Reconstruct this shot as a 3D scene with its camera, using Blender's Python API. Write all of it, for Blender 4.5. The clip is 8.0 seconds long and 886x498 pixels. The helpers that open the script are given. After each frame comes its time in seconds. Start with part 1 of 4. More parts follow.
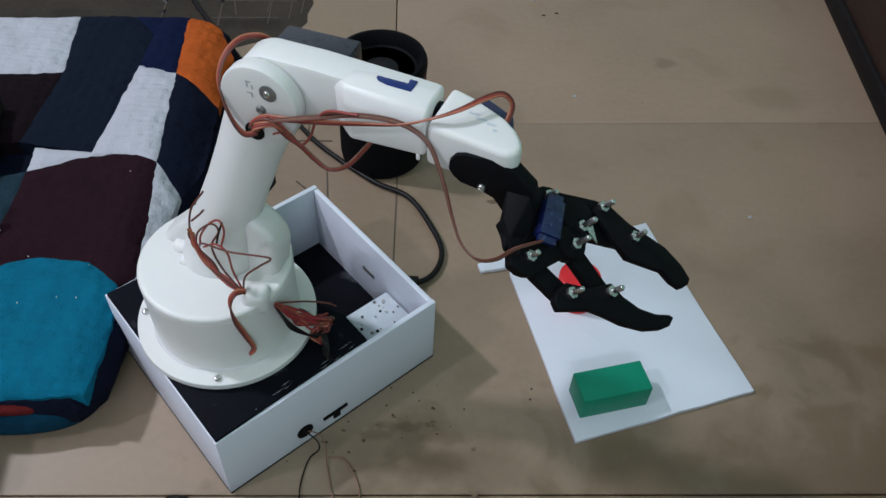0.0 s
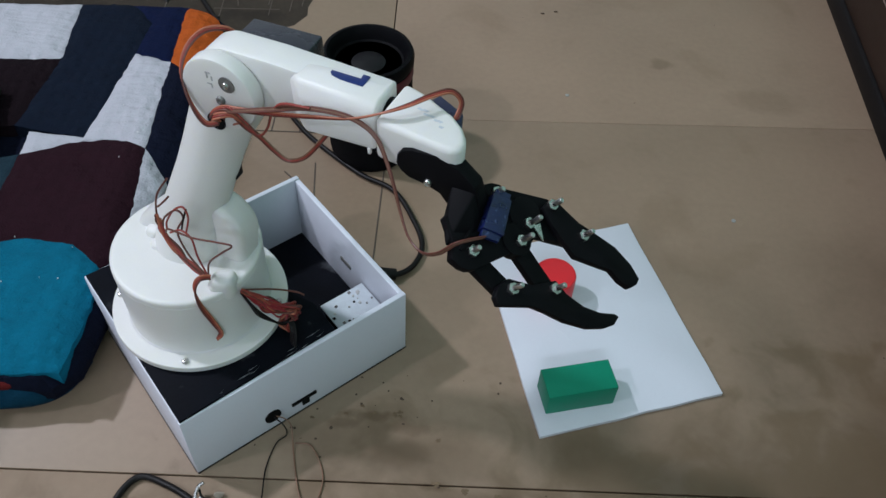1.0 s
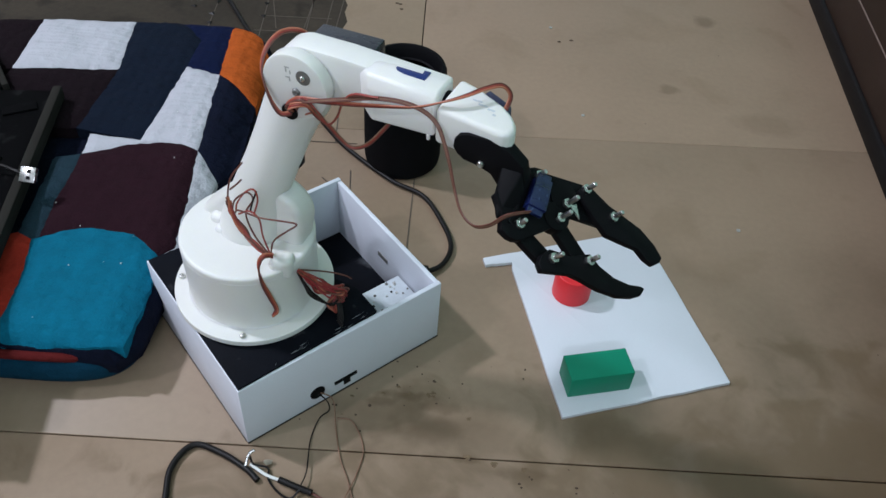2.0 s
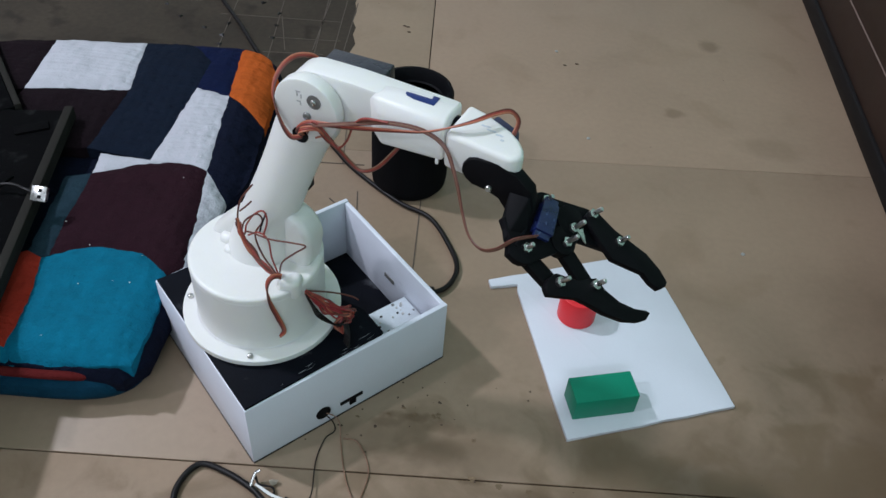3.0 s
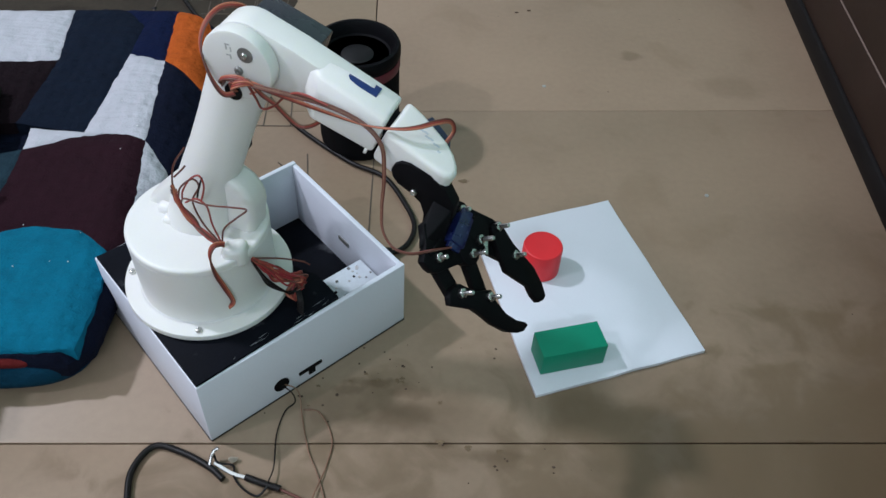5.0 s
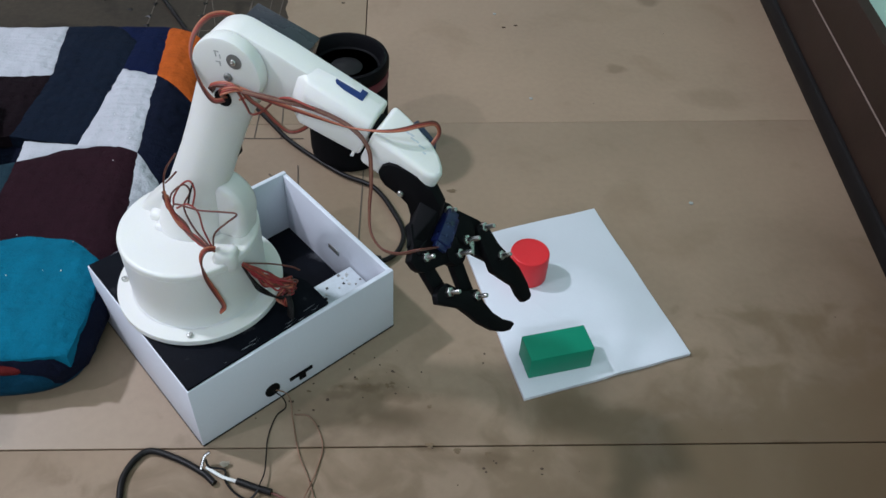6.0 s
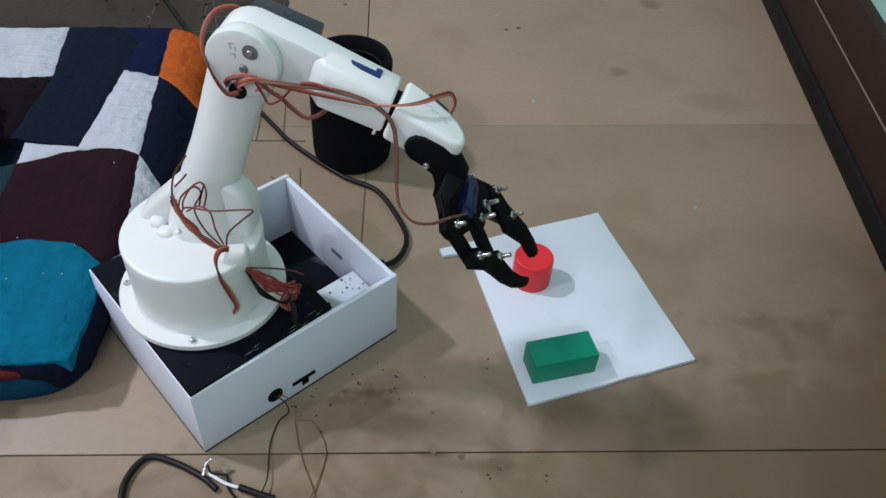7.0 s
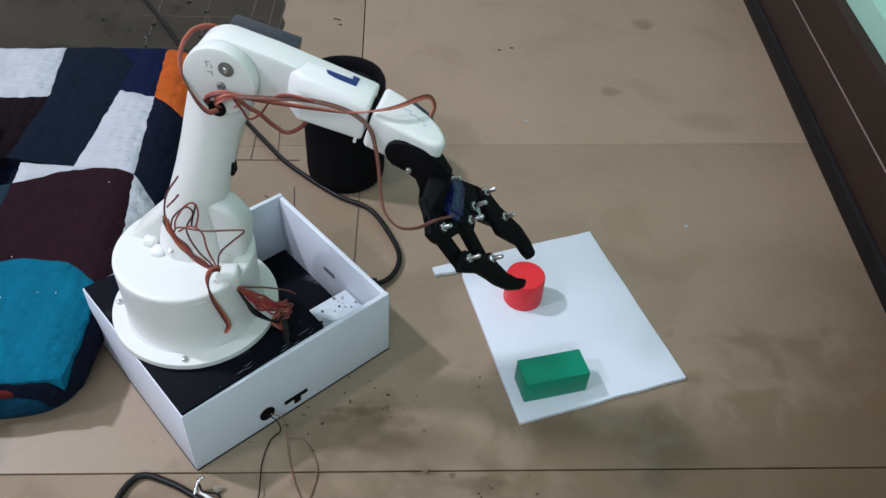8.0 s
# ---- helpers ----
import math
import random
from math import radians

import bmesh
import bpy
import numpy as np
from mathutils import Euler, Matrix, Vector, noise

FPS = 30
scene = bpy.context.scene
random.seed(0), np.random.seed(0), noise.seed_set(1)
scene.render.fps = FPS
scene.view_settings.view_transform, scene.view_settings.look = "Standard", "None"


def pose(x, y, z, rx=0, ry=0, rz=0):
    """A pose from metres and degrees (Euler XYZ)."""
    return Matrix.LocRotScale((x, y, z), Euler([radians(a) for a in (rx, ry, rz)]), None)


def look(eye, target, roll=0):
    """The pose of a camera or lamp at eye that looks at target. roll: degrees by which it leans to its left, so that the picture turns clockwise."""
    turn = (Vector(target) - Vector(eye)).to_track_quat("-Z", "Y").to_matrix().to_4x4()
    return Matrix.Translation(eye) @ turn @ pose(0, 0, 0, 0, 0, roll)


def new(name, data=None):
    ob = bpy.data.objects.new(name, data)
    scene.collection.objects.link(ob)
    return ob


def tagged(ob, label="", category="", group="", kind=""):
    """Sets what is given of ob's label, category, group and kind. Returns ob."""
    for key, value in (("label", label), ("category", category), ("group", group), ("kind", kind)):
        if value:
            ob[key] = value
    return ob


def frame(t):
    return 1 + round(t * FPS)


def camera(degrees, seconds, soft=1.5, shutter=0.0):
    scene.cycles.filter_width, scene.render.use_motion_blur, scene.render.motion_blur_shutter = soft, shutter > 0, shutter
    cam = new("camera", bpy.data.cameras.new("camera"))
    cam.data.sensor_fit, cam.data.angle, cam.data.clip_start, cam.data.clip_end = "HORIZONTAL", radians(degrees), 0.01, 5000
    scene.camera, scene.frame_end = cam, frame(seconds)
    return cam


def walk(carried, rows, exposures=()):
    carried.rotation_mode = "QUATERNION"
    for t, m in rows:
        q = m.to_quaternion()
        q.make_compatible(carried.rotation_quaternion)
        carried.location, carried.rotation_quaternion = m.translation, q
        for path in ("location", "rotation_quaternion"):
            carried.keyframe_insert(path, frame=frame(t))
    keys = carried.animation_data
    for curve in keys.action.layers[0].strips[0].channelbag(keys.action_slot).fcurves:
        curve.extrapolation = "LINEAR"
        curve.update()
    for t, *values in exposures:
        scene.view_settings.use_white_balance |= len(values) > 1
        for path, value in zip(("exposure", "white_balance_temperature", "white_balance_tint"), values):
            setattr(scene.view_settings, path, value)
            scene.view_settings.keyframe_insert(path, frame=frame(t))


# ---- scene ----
cam = camera(55.10, 8.0)
PATH = [
    (0, (0.0222, 0.1038, 0.5294), (0.0528, 1.4171, -0.9786), 3.54),
    (0.2, (0.0396, 0.1157, 0.5242), (0.0658, 1.4210, -0.9908), 3.31),
    (0.5, (0.0458, 0.1248, 0.5249), (0.0802, 1.4072, -1.0094), 4.36),
    (0.7, (0.0551, 0.1148, 0.5263), (0.0447, 1.3851, -1.0185), 2.91),
    (1, (0.0606, 0.0996, 0.5368), (0.0289, 1.4007, -0.9818), 3.31),
    (1.2, (0.0618, 0.0776, 0.5397), (0.0004, 1.4058, -0.9543), 2.61),
    (1.5, (0.0320, 0.0450, 0.5500), (-0.0050, 1.3851, -0.9341), 4.00),
    (1.7, (0.0362, 0.0384, 0.5512), (0.0106, 1.3918, -0.9211), 4.55),
    (2.8, (0.0280, 0.0280, 0.5595), (-0.0033, 1.4334, -0.8632), 4.92),
    (3, (0.0320, 0.0320, 0.5580), (-0.0050, 1.4374, -0.8644), 4.80),
    (3.5, (0.0320, 0.0350, 0.5420), (0.0240, 1.3957, -0.9237), 4.10),
    (4, (0.0370, 0.0460, 0.5350), (0.0420, 1.3869, -0.9489), 3.70),
    (4.5, (0.0440, 0.0470, 0.5380), (0.0580, 1.3879, -0.9459), 3.70),
    (5, (0.0440, 0.0470, 0.5350), (0.0810, 1.3966, -0.9405), 3.60),
    (6.3, (0.0497, 0.0292, 0.5345), (0.1052, 1.4196, -0.9021), 3.69),
    (6.5, (0.0500, 0.0330, 0.5320), (0.1110, 1.4203, -0.9073), 4.00),
    (7, (0.0430, 0.0370, 0.5340), (0.1000, 1.4234, -0.9064), 3.90),
    (7.5, (0.0450, 0.0360, 0.5410), (0.1020, 1.4356, -0.8866), 3.90),
    (8, (0.0480, 0.0350, 0.5390), (0.1070, 1.4491, -0.8741), 3.90),
]
walk(cam, [(t, look(eye, target, roll)) for t, eye, target, roll in PATH], 
     [(0, -0.55), (0.5, -0.23), (1.0, -0.53), (1.5, -0.30), (3.0, -0.37), (3.5, -0.18), (4.0, -0.33), (4.5, -0.22), (5.0, -0.30), (6.5, -0.31), (7.5, -0.27), (8.0, -0.16)])

# ---- light: two lamps at the side, an added fill behind the camera, a dim room ----
world = bpy.data.worlds.new("room_air")
scene.world = world
world.use_nodes = True
world.node_tree.nodes["Background"].inputs[0].default_value = (0.80, 0.90, 1.0, 1)
world.node_tree.nodes["Background"].inputs[1].default_value = 0.10


def lamp(name, m, size, size_y, watts, colour):
    data = bpy.data.lights.new(name, "AREA")
    data.shape, data.size, data.size_y, data.energy, data.color = "RECTANGLE", size, size_y, watts, colour
    ob = new(name, data)
    ob.matrix_world = m
    return ob


lamp("side_lamp", look((-1.72, 0.88, 2.35), (0.0, 0.55, 0.0)), 0.14, 0.14, 62.0, (0.82, 0.855, 1.0))
lamp("wall_lamp", look((-1.95, -0.52, 2.35), (0.0, 0.55, 0.0)), 0.14, 0.14, 26.0, (0.82, 0.855, 1.0))
# no fixture known; added to brighten the faces turned to the camera
lamp("wall_tube", look((0.10, -1.48, 1.75), (0.0, 0.5, 0.0)), 1.2, 0.25, 23.0, (0.765, 0.84, 1.0))
scene.view_settings.exposure = 0.0


# ---- materials ----
def material(name, colour, rough=0.6, metal=0.0, shine=0.5, spread=0.12, scale=40.0, fine=400.0, bump=0.15, depth=0.0006, coat=0.0, sss=0.0, each=0.0, stain=None):
    """Base colour varied at two scales, with a fine relief. each: how far pieces differ from one another."""
    m = bpy.data.materials.new(name)
    m.use_nodes = True
    nt, out = m.node_tree, m.node_tree.nodes["Principled BSDF"]
    link, add = nt.links.new, nt.nodes.new
    where = add("ShaderNodeTexCoord")
    big, small = add("ShaderNodeTexNoise"), add("ShaderNodeTexNoise")
    big.inputs["Scale"].default_value, small.inputs["Scale"].default_value = scale, fine
    big.inputs["Detail"].default_value = 6
    link(where.outputs["Object"], big.inputs["Vector"])
    link(where.outputs["Object"], small.inputs["Vector"])
    mix = add("ShaderNodeMix")
    mix.data_type = "FLOAT"
    mix.inputs[0].default_value = 0.35
    link(big.outputs["Fac"], mix.inputs[2])
    link(small.outputs["Fac"], mix.inputs[3])
    ramp = add("ShaderNodeValToRGB")
    ramp.color_ramp.elements[0].position, ramp.color_ramp.elements[1].position = 0.3, 0.7
    ramp.color_ramp.elements[0].color = (*[c * (1 - spread) for c in colour], 1)
    ramp.color_ramp.elements[1].color = (*[min(1, c * (1 + spread)) for c in colour], 1)
    link(mix.outputs[0], ramp.inputs[0])
    last = ramp.outputs[0]
    if each:
        info, hsv, span = add("ShaderNodeObjectInfo"), add("ShaderNodeHueSaturation"), add("ShaderNodeMapRange")
        span.inputs[3].default_value, span.inputs[4].default_value = 1 - each, 1 + each
        link(info.outputs["Random"], span.inputs[0])
        link(span.outputs[0], hsv.inputs["Value"])
        link(last, hsv.inputs["Color"])
        last = hsv.outputs[0]
    if stain:
        s_scale, low, high, s_colour, amount = stain
        spots, edge, over = add("ShaderNodeTexNoise"), add("ShaderNodeMapRange"), add("ShaderNodeMix")
        spots.inputs["Scale"].default_value, spots.inputs["Detail"].default_value = s_scale, 8
        link(where.outputs["Object"], spots.inputs["Vector"])
        edge.inputs[1].default_value, edge.inputs[2].default_value, edge.inputs[4].default_value = low, high, amount
        link(spots.outputs["Fac"], edge.inputs[0])
        over.data_type = "RGBA"
        link(edge.outputs[0], over.inputs[0])
        link(last, over.inputs[6])
        over.inputs[7].default_value = (*s_colour, 1)
        last = over.outputs[2]
    link(last, out.inputs["Base Color"])
    rr = add("ShaderNodeMapRange")
    rr.inputs[3].default_value, rr.inputs[4].default_value = max(0.02, rough - 0.1), min(1, rough + 0.1)
    link(big.outputs["Fac"], rr.inputs[0])
    link(rr.outputs[0], out.inputs["Roughness"])
    out.inputs["Metallic"].default_value = metal
    out.inputs["Coat Weight"].default_value = coat
    out.inputs["Specular IOR Level"].default_value = shine
    if sss:
        out.inputs["Subsurface Weight"].default_value = sss
        out.inputs["Subsurface Radius"].default_value = (0.004, 0.004, 0.003)
        out.inputs["Subsurface Scale"].default_value = 1.0
    relief = add("ShaderNodeBump")
    relief.inputs["Strength"].default_value, relief.inputs["Distance"].default_value = bump, depth
    link(small.outputs["Fac"], relief.inputs["Height"])
    link(relief.outputs[0], out.inputs["Normal"])
    return m


M_FLOOR = material("brown_board", (0.285, 0.203, 0.137), 0.48, spread=0.10, scale=7, fine=160, bump=0.08, each=0.04, stain=(5.5, 0.56, 0.72, (0.20, 0.14, 0.09), 0.3))


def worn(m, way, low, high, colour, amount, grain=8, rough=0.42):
    """A brown darkening that grows along one way over the boards, with a ragged edge; carries painted shade as well as
    dirt.
    """
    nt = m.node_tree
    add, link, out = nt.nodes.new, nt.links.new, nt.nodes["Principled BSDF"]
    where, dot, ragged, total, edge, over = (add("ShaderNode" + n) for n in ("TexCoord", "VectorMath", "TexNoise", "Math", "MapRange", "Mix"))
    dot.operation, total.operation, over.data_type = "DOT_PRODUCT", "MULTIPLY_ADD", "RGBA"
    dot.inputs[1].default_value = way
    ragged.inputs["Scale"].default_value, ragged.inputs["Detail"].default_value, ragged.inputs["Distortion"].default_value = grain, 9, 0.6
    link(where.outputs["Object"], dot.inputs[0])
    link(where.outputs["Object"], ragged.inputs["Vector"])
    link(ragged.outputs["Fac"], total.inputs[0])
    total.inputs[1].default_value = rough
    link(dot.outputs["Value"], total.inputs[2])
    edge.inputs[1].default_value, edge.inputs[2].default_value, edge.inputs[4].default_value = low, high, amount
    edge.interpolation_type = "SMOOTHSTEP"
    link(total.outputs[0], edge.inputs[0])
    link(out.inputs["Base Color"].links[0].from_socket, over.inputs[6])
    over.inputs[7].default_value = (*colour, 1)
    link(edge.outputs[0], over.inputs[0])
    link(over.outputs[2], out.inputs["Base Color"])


# shade painted in: the boards' colour darkens towards the near right
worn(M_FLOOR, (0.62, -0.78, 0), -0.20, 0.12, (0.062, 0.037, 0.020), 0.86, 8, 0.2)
worn(M_FLOOR, (0, 0, 0), 0.225, 0.29, (0.17, 0.112, 0.062), 0.25, 13)
# near-edge smears, with shade from arm and tray mixed into their colour
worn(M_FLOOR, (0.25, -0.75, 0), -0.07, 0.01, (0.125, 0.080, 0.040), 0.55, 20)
def spot(m, x, y, wide, deep, amount):
    """One dark mark with a ragged soft edge; serves painted shade and dirt alike."""
    nt = m.node_tree
    add, link, out = nt.nodes.new, nt.links.new, nt.nodes["Principled BSDF"]
    where, shift, squash, far, ragged, total, edge, over = (add("ShaderNode" + n) for n in ("TexCoord", "VectorMath", "VectorMath", "VectorMath", "TexNoise", "Math", "MapRange", "Mix"))
    shift.operation, squash.operation, far.operation, total.operation, over.data_type = "SUBTRACT", "DIVIDE", "LENGTH", "MULTIPLY_ADD", "RGBA"
    shift.inputs[1].default_value, squash.inputs[1].default_value = (x, y, 0), (wide, deep, 1)
    link(where.outputs["Object"], shift.inputs[0])
    link(shift.outputs[0], squash.inputs[0])
    link(squash.outputs[0], far.inputs[0])
    ragged.inputs["Scale"].default_value, ragged.inputs["Detail"].default_value = 0.5 / min(wide, deep), 8
    link(where.outputs["Object"], ragged.inputs["Vector"])
    link(ragged.outputs["Fac"], total.inputs[0])
    total.inputs[1].default_value = 1.9
    link(far.outputs["Value"], total.inputs[2])
    edge.inputs[1].default_value, edge.inputs[2].default_value, edge.inputs[3].default_value, edge.inputs[4].default_value = 1.45, 2.05, amount, 0.0
    link(total.outputs[0], edge.inputs[0])
    link(out.inputs["Base Color"].links[0].from_socket, over.inputs[6])
    over.inputs[7].default_value = (0.095, 0.058, 0.028, 1)
    link(edge.outputs[0], over.inputs[0])
    link(over.outputs[2], out.inputs["Base Color"])


# some marks below paint in the arm's and tray's shade; the rest are dirt
for dark_spot in [(0.010, 0.399, 0.026, 0.0045, 0.55), (0.040, 0.392, 0.022, 0.006, 0.45), (-0.010, 0.392, 0.014, 0.005, 0.5), (0.030, 0.372, 0.03, 0.012, 0.35), (0.058, 0.349, 0.012, 0.003, 0.5), (0.321, 0.3622, 0.012, 0.0025, 0.6), (0.1638, 0.3805, 0.03, 0.02, 0.42), (0.0217, 0.3804, 0.055, 0.03, 0.4), (0.0615, 0.3662, 0.06, 0.02, 0.3), (0.316, 0.9859, 0.014, 0.014, 0.45), (0.2566, 0.8348, 0.012, 0.01, 0.4), (0.3608, 0.7854, 0.045, 0.02, 0.22), (0.1025, 0.3423, 0.02, 0.008, 0.5), (-0.0212, 0.3775, 0.03, 0.03, 0.3)]:
    spot(M_FLOOR, *dark_spot)
# darker board colour that holds the shade of the far-left floor
M_FLOOR_DARK = material("shaded_grimy_board", (0.040, 0.031, 0.022), 0.75, shine=0.2, spread=0.35, scale=9, fine=160, bump=0.1, stain=(26, 0.56, 0.66, (0.018, 0.014, 0.010), 0.7))
M_GAP = material("board_joint", (0.018, 0.012, 0.009), 0.9, shine=0.1)
M_INK = material("thin_floor_line", (0.09, 0.07, 0.055), 0.8)
M_SPECK = material("dirt_speck", (0.07, 0.045, 0.03), 0.9)
M_SMUDGE = material("dried_blot", (0.15, 0.10, 0.055), 0.7, spread=0.3, scale=200, fine=900)
M_WALL = material("green_paint", (0.33, 0.56, 0.45), 0.6, spread=0.05, scale=6, fine=90, bump=0.1)
M_ROOM = material("pale_plaster", (0.60, 0.61, 0.63), 0.8, spread=0.05, scale=3, fine=60)
M_CEIL = material("white_plaster", (0.78, 0.78, 0.76), 0.85, spread=0.03, scale=3, fine=60)
M_SKIRT = material("dark_brown_wood", (0.026, 0.014, 0.010), 0.5, shine=0.22, spread=0.25, scale=20, fine=200, bump=0.1)
M_SKIRT2 = material("black_wood_strip", (0.008, 0.007, 0.007), 0.45, shine=0.12, spread=0.3, scale=25, fine=300, bump=0.1)
M_LINE = material("grey_joint_line", (0.24, 0.18, 0.15), 0.8)
M_WHITE = material("white_printed_plastic", (0.75, 0.748, 0.715), 0.42, spread=0.025, scale=30, fine=900, bump=0.06, depth=0.0003, sss=0.35)
M_BOARD = material("white_foam_board", (0.68, 0.705, 0.775), 0.5, spread=0.03, scale=22, fine=500, bump=0.05)
M_SHEET = material("white_plastic_sheet", (0.645, 0.675, 0.725), 0.4, spread=0.02, scale=14, fine=500, bump=0.04)
M_BLACK = material("black_plastic", (0.003, 0.003, 0.004), 0.6, shine=0.11, spread=0.3, scale=60, fine=900, bump=0.1)
M_CARD = material("black_card", (0.004, 0.005, 0.008), 0.55, shine=0.05, spread=0.4, scale=30, fine=700, bump=0.1, stain=(60, 0.62, 0.75, (0.16, 0.16, 0.17), 0.35))
M_GLUED = material("glue_smeared_card", (0.004, 0.005, 0.008), 0.5, shine=0.07, spread=0.4, scale=30, fine=700, bump=0.2, stain=(28, 0.55, 0.74, (0.22, 0.23, 0.25), 0.5))
M_SCUFF = material("bare_paper_scuff", (0.20, 0.21, 0.23), 0.8, spread=0.3, scale=300)
M_MESH = material("black_speaker_cloth", (0.004, 0.004, 0.005), 0.9, shine=0.1, spread=0.3, scale=80, fine=1500, bump=0.3)
M_RIM = material("black_rubber", (0.003, 0.003, 0.004), 0.6, shine=0.09, spread=0.2)
M_CONE = material("grey_black_cone", (0.008, 0.008, 0.009), 0.5, shine=0.25, spread=0.3, scale=80)
M_RED_BAND = material("dark_red_band", (0.11, 0.010, 0.022), 0.5)
M_BLUE = material("translucent_blue_plastic", (0.007, 0.013, 0.070), 0.3, spread=0.4, scale=150, fine=900, bump=0.1, coat=0.2, stain=(420, 0.6, 0.7, (0.10, 0.14, 0.30), 0.6))
M_SLOT = material("bright_blue_plastic", (0.008, 0.026, 0.14), 0.35, spread=0.2, scale=150)
M_NAVY = material("dark_navy_plastic", (0.010, 0.014, 0.05), 0.3, spread=0.3, scale=90)
M_STEEL = material("zinc_steel", (0.62, 0.62, 0.60), 0.28, metal=1.0, spread=0.1, scale=200)
M_TIN = material("dull_tin", (0.34, 0.34, 0.32), 0.5, metal=0.3, spread=0.2, scale=300)
M_GREY = material("grey_washer", (0.20, 0.20, 0.19), 0.5, metal=0.4)
M_GREEN = material("green_print", (0.001, 0.225, 0.128), 0.5, shine=0.3, spread=0.07, scale=60, fine=900, bump=0.06)
M_RED = material("red_cap", (0.68, 0.018, 0.026), 0.42, spread=0.05, scale=60, fine=900, bump=0.05)
M_PCB = material("pale_circuit_board", (0.62, 0.68, 0.72), 0.45, spread=0.08, scale=120)
M_CABLE = material("black_cable", (0.006, 0.005, 0.005), 0.45, shine=0.25)
M_W_RED = material("red_wire", (0.30, 0.046, 0.034), 0.45, spread=0.15, scale=100)
M_W_BROWN = material("brown_wire", (0.13, 0.040, 0.028), 0.45, spread=0.15, scale=100)
M_W_ORANGE = material("orange_wire", (0.42, 0.135, 0.075), 0.45, spread=0.15, scale=100)
M_W_CRIMSON = material("crimson_wire", (0.30, 0.026, 0.034), 0.45, spread=0.15, scale=100)
M_W_TAN = material("tan_wire", (0.20, 0.105, 0.065), 0.5, spread=0.2, scale=100)
M_W_WHITE = material("white_wire", (0.75, 0.75, 0.72), 0.5)
M_INKBLUE = material("faded_blue_ink", (0.56, 0.61, 0.65), 0.6)
M_PENCIL = material("faint_pencil", (0.42, 0.42, 0.41), 0.6)
M_LAPTOP = material("black_laptop_shell", (0.002, 0.002, 0.0024), 0.8, shine=0.05, spread=0.4, scale=40, bump=0.3, stain=(45, 0.62, 0.72, (0.03, 0.03, 0.03), 0.35))
M_EDGE = material("grey_brown_shell_edge", (0.016, 0.0145, 0.012), 0.75, shine=0.15, spread=0.15, scale=30)
M_CRUMB = material("pale_crumb", (0.34, 0.29, 0.23), 0.9, spread=0.2, scale=300)
M_SLAB = material("blue_black_gloss", (0.028, 0.032, 0.040), 0.25, spread=0.2, scale=30)


def cloth(name, colour, spread=0.18):
    """Woven cloth with small quilted dimples."""
    m = material(name, colour, 0.95, shine=0.07, spread=spread, scale=70, fine=650, bump=0.6, depth=0.0012)
    nt = m.node_tree
    cells, where, puff = nt.nodes.new("ShaderNodeTexVoronoi"), nt.nodes.new("ShaderNodeTexCoord"), nt.nodes.new("ShaderNodeBump")
    cells.inputs["Scale"].default_value, cells.inputs["Randomness"].default_value, cells.feature = 105, 0.45, "SMOOTH_F1"
    puff.inputs["Strength"].default_value, puff.inputs["Distance"].default_value = 0.8, 0.0032
    relief = next(n for n in nt.nodes if n.type == "BUMP" and n != puff)
    nt.links.new(where.outputs["Object"], cells.inputs["Vector"])
    nt.links.new(cells.outputs["Distance"], puff.inputs["Height"])
    rows, ribs = nt.nodes.new("ShaderNodeTexWave"), nt.nodes.new("ShaderNodeBump")
    rows.bands_direction = "Y"
    rows.inputs["Scale"].default_value, rows.inputs["Distortion"].default_value, rows.inputs["Detail"].default_value = 55, 2.5, 2
    rows.inputs["Detail Scale"].default_value = 6
    ribs.inputs["Strength"].default_value, ribs.inputs["Distance"].default_value = 0.35, 0.0005
    nt.links.new(where.outputs["Object"], rows.inputs["Vector"])
    nt.links.new(rows.outputs["Fac"], ribs.inputs["Height"])
    nt.links.new(relief.outputs[0], ribs.inputs["Normal"])
    nt.links.new(ribs.outputs[0], puff.inputs["Normal"])
    nt.links.new(puff.outputs[0], nt.nodes["Principled BSDF"].inputs["Normal"])
    return m


CLOTH = {
    "lace": cloth("white_embroidered_cloth", (0.40, 0.41, 0.44), 0.35),
    "white": cloth("white_cloth", (0.46, 0.46, 0.50), 0.06), "slate": cloth("slate_cloth", (0.006, 0.010, 0.020)), "navy": cloth("navy_cloth", (0.005, 0.009, 0.034)),
    "ink": cloth("ink_blue_cloth", (0.005, 0.007, 0.017)), "brown": cloth("dark_brown_cloth", (0.009, 0.005, 0.007)), "orange": cloth("orange_cloth", (0.42, 0.085, 0.016)),
    "maroon": cloth("maroon_cloth", (0.020, 0.007, 0.011)), "teal": cloth("teal_cloth", (0.003, 0.118, 0.195)), "dusk": cloth("grey_blue_cloth", (0.016, 0.034, 0.048)),
    "red": cloth("red_cloth", (0.30, 0.028, 0.016)), "hem": cloth("dull_red_cloth", (0.095, 0.012, 0.012)), "side": cloth("dull_blue_cloth", (0.004, 0.034, 0.064)),
}


# ---- shapes ----
def link_mesh(name, bm, mat, smooth=True):
    bmesh.ops.recalc_face_normals(bm, faces=bm.faces)
    data = bpy.data.meshes.new(name)
    bm.to_mesh(data)
    bm.free()
    for poly in data.polygons:
        poly.use_smooth = smooth
    if smooth:
        data.set_sharp_from_angle(angle=radians(38))
    data.materials.append(mat)
    return new(name, data)


def part(name, bm, mat, parent, label="", smooth=True):
    ob = link_mesh(name, bm, mat, smooth)
    ob.parent = parent
    return tagged(ob, label)


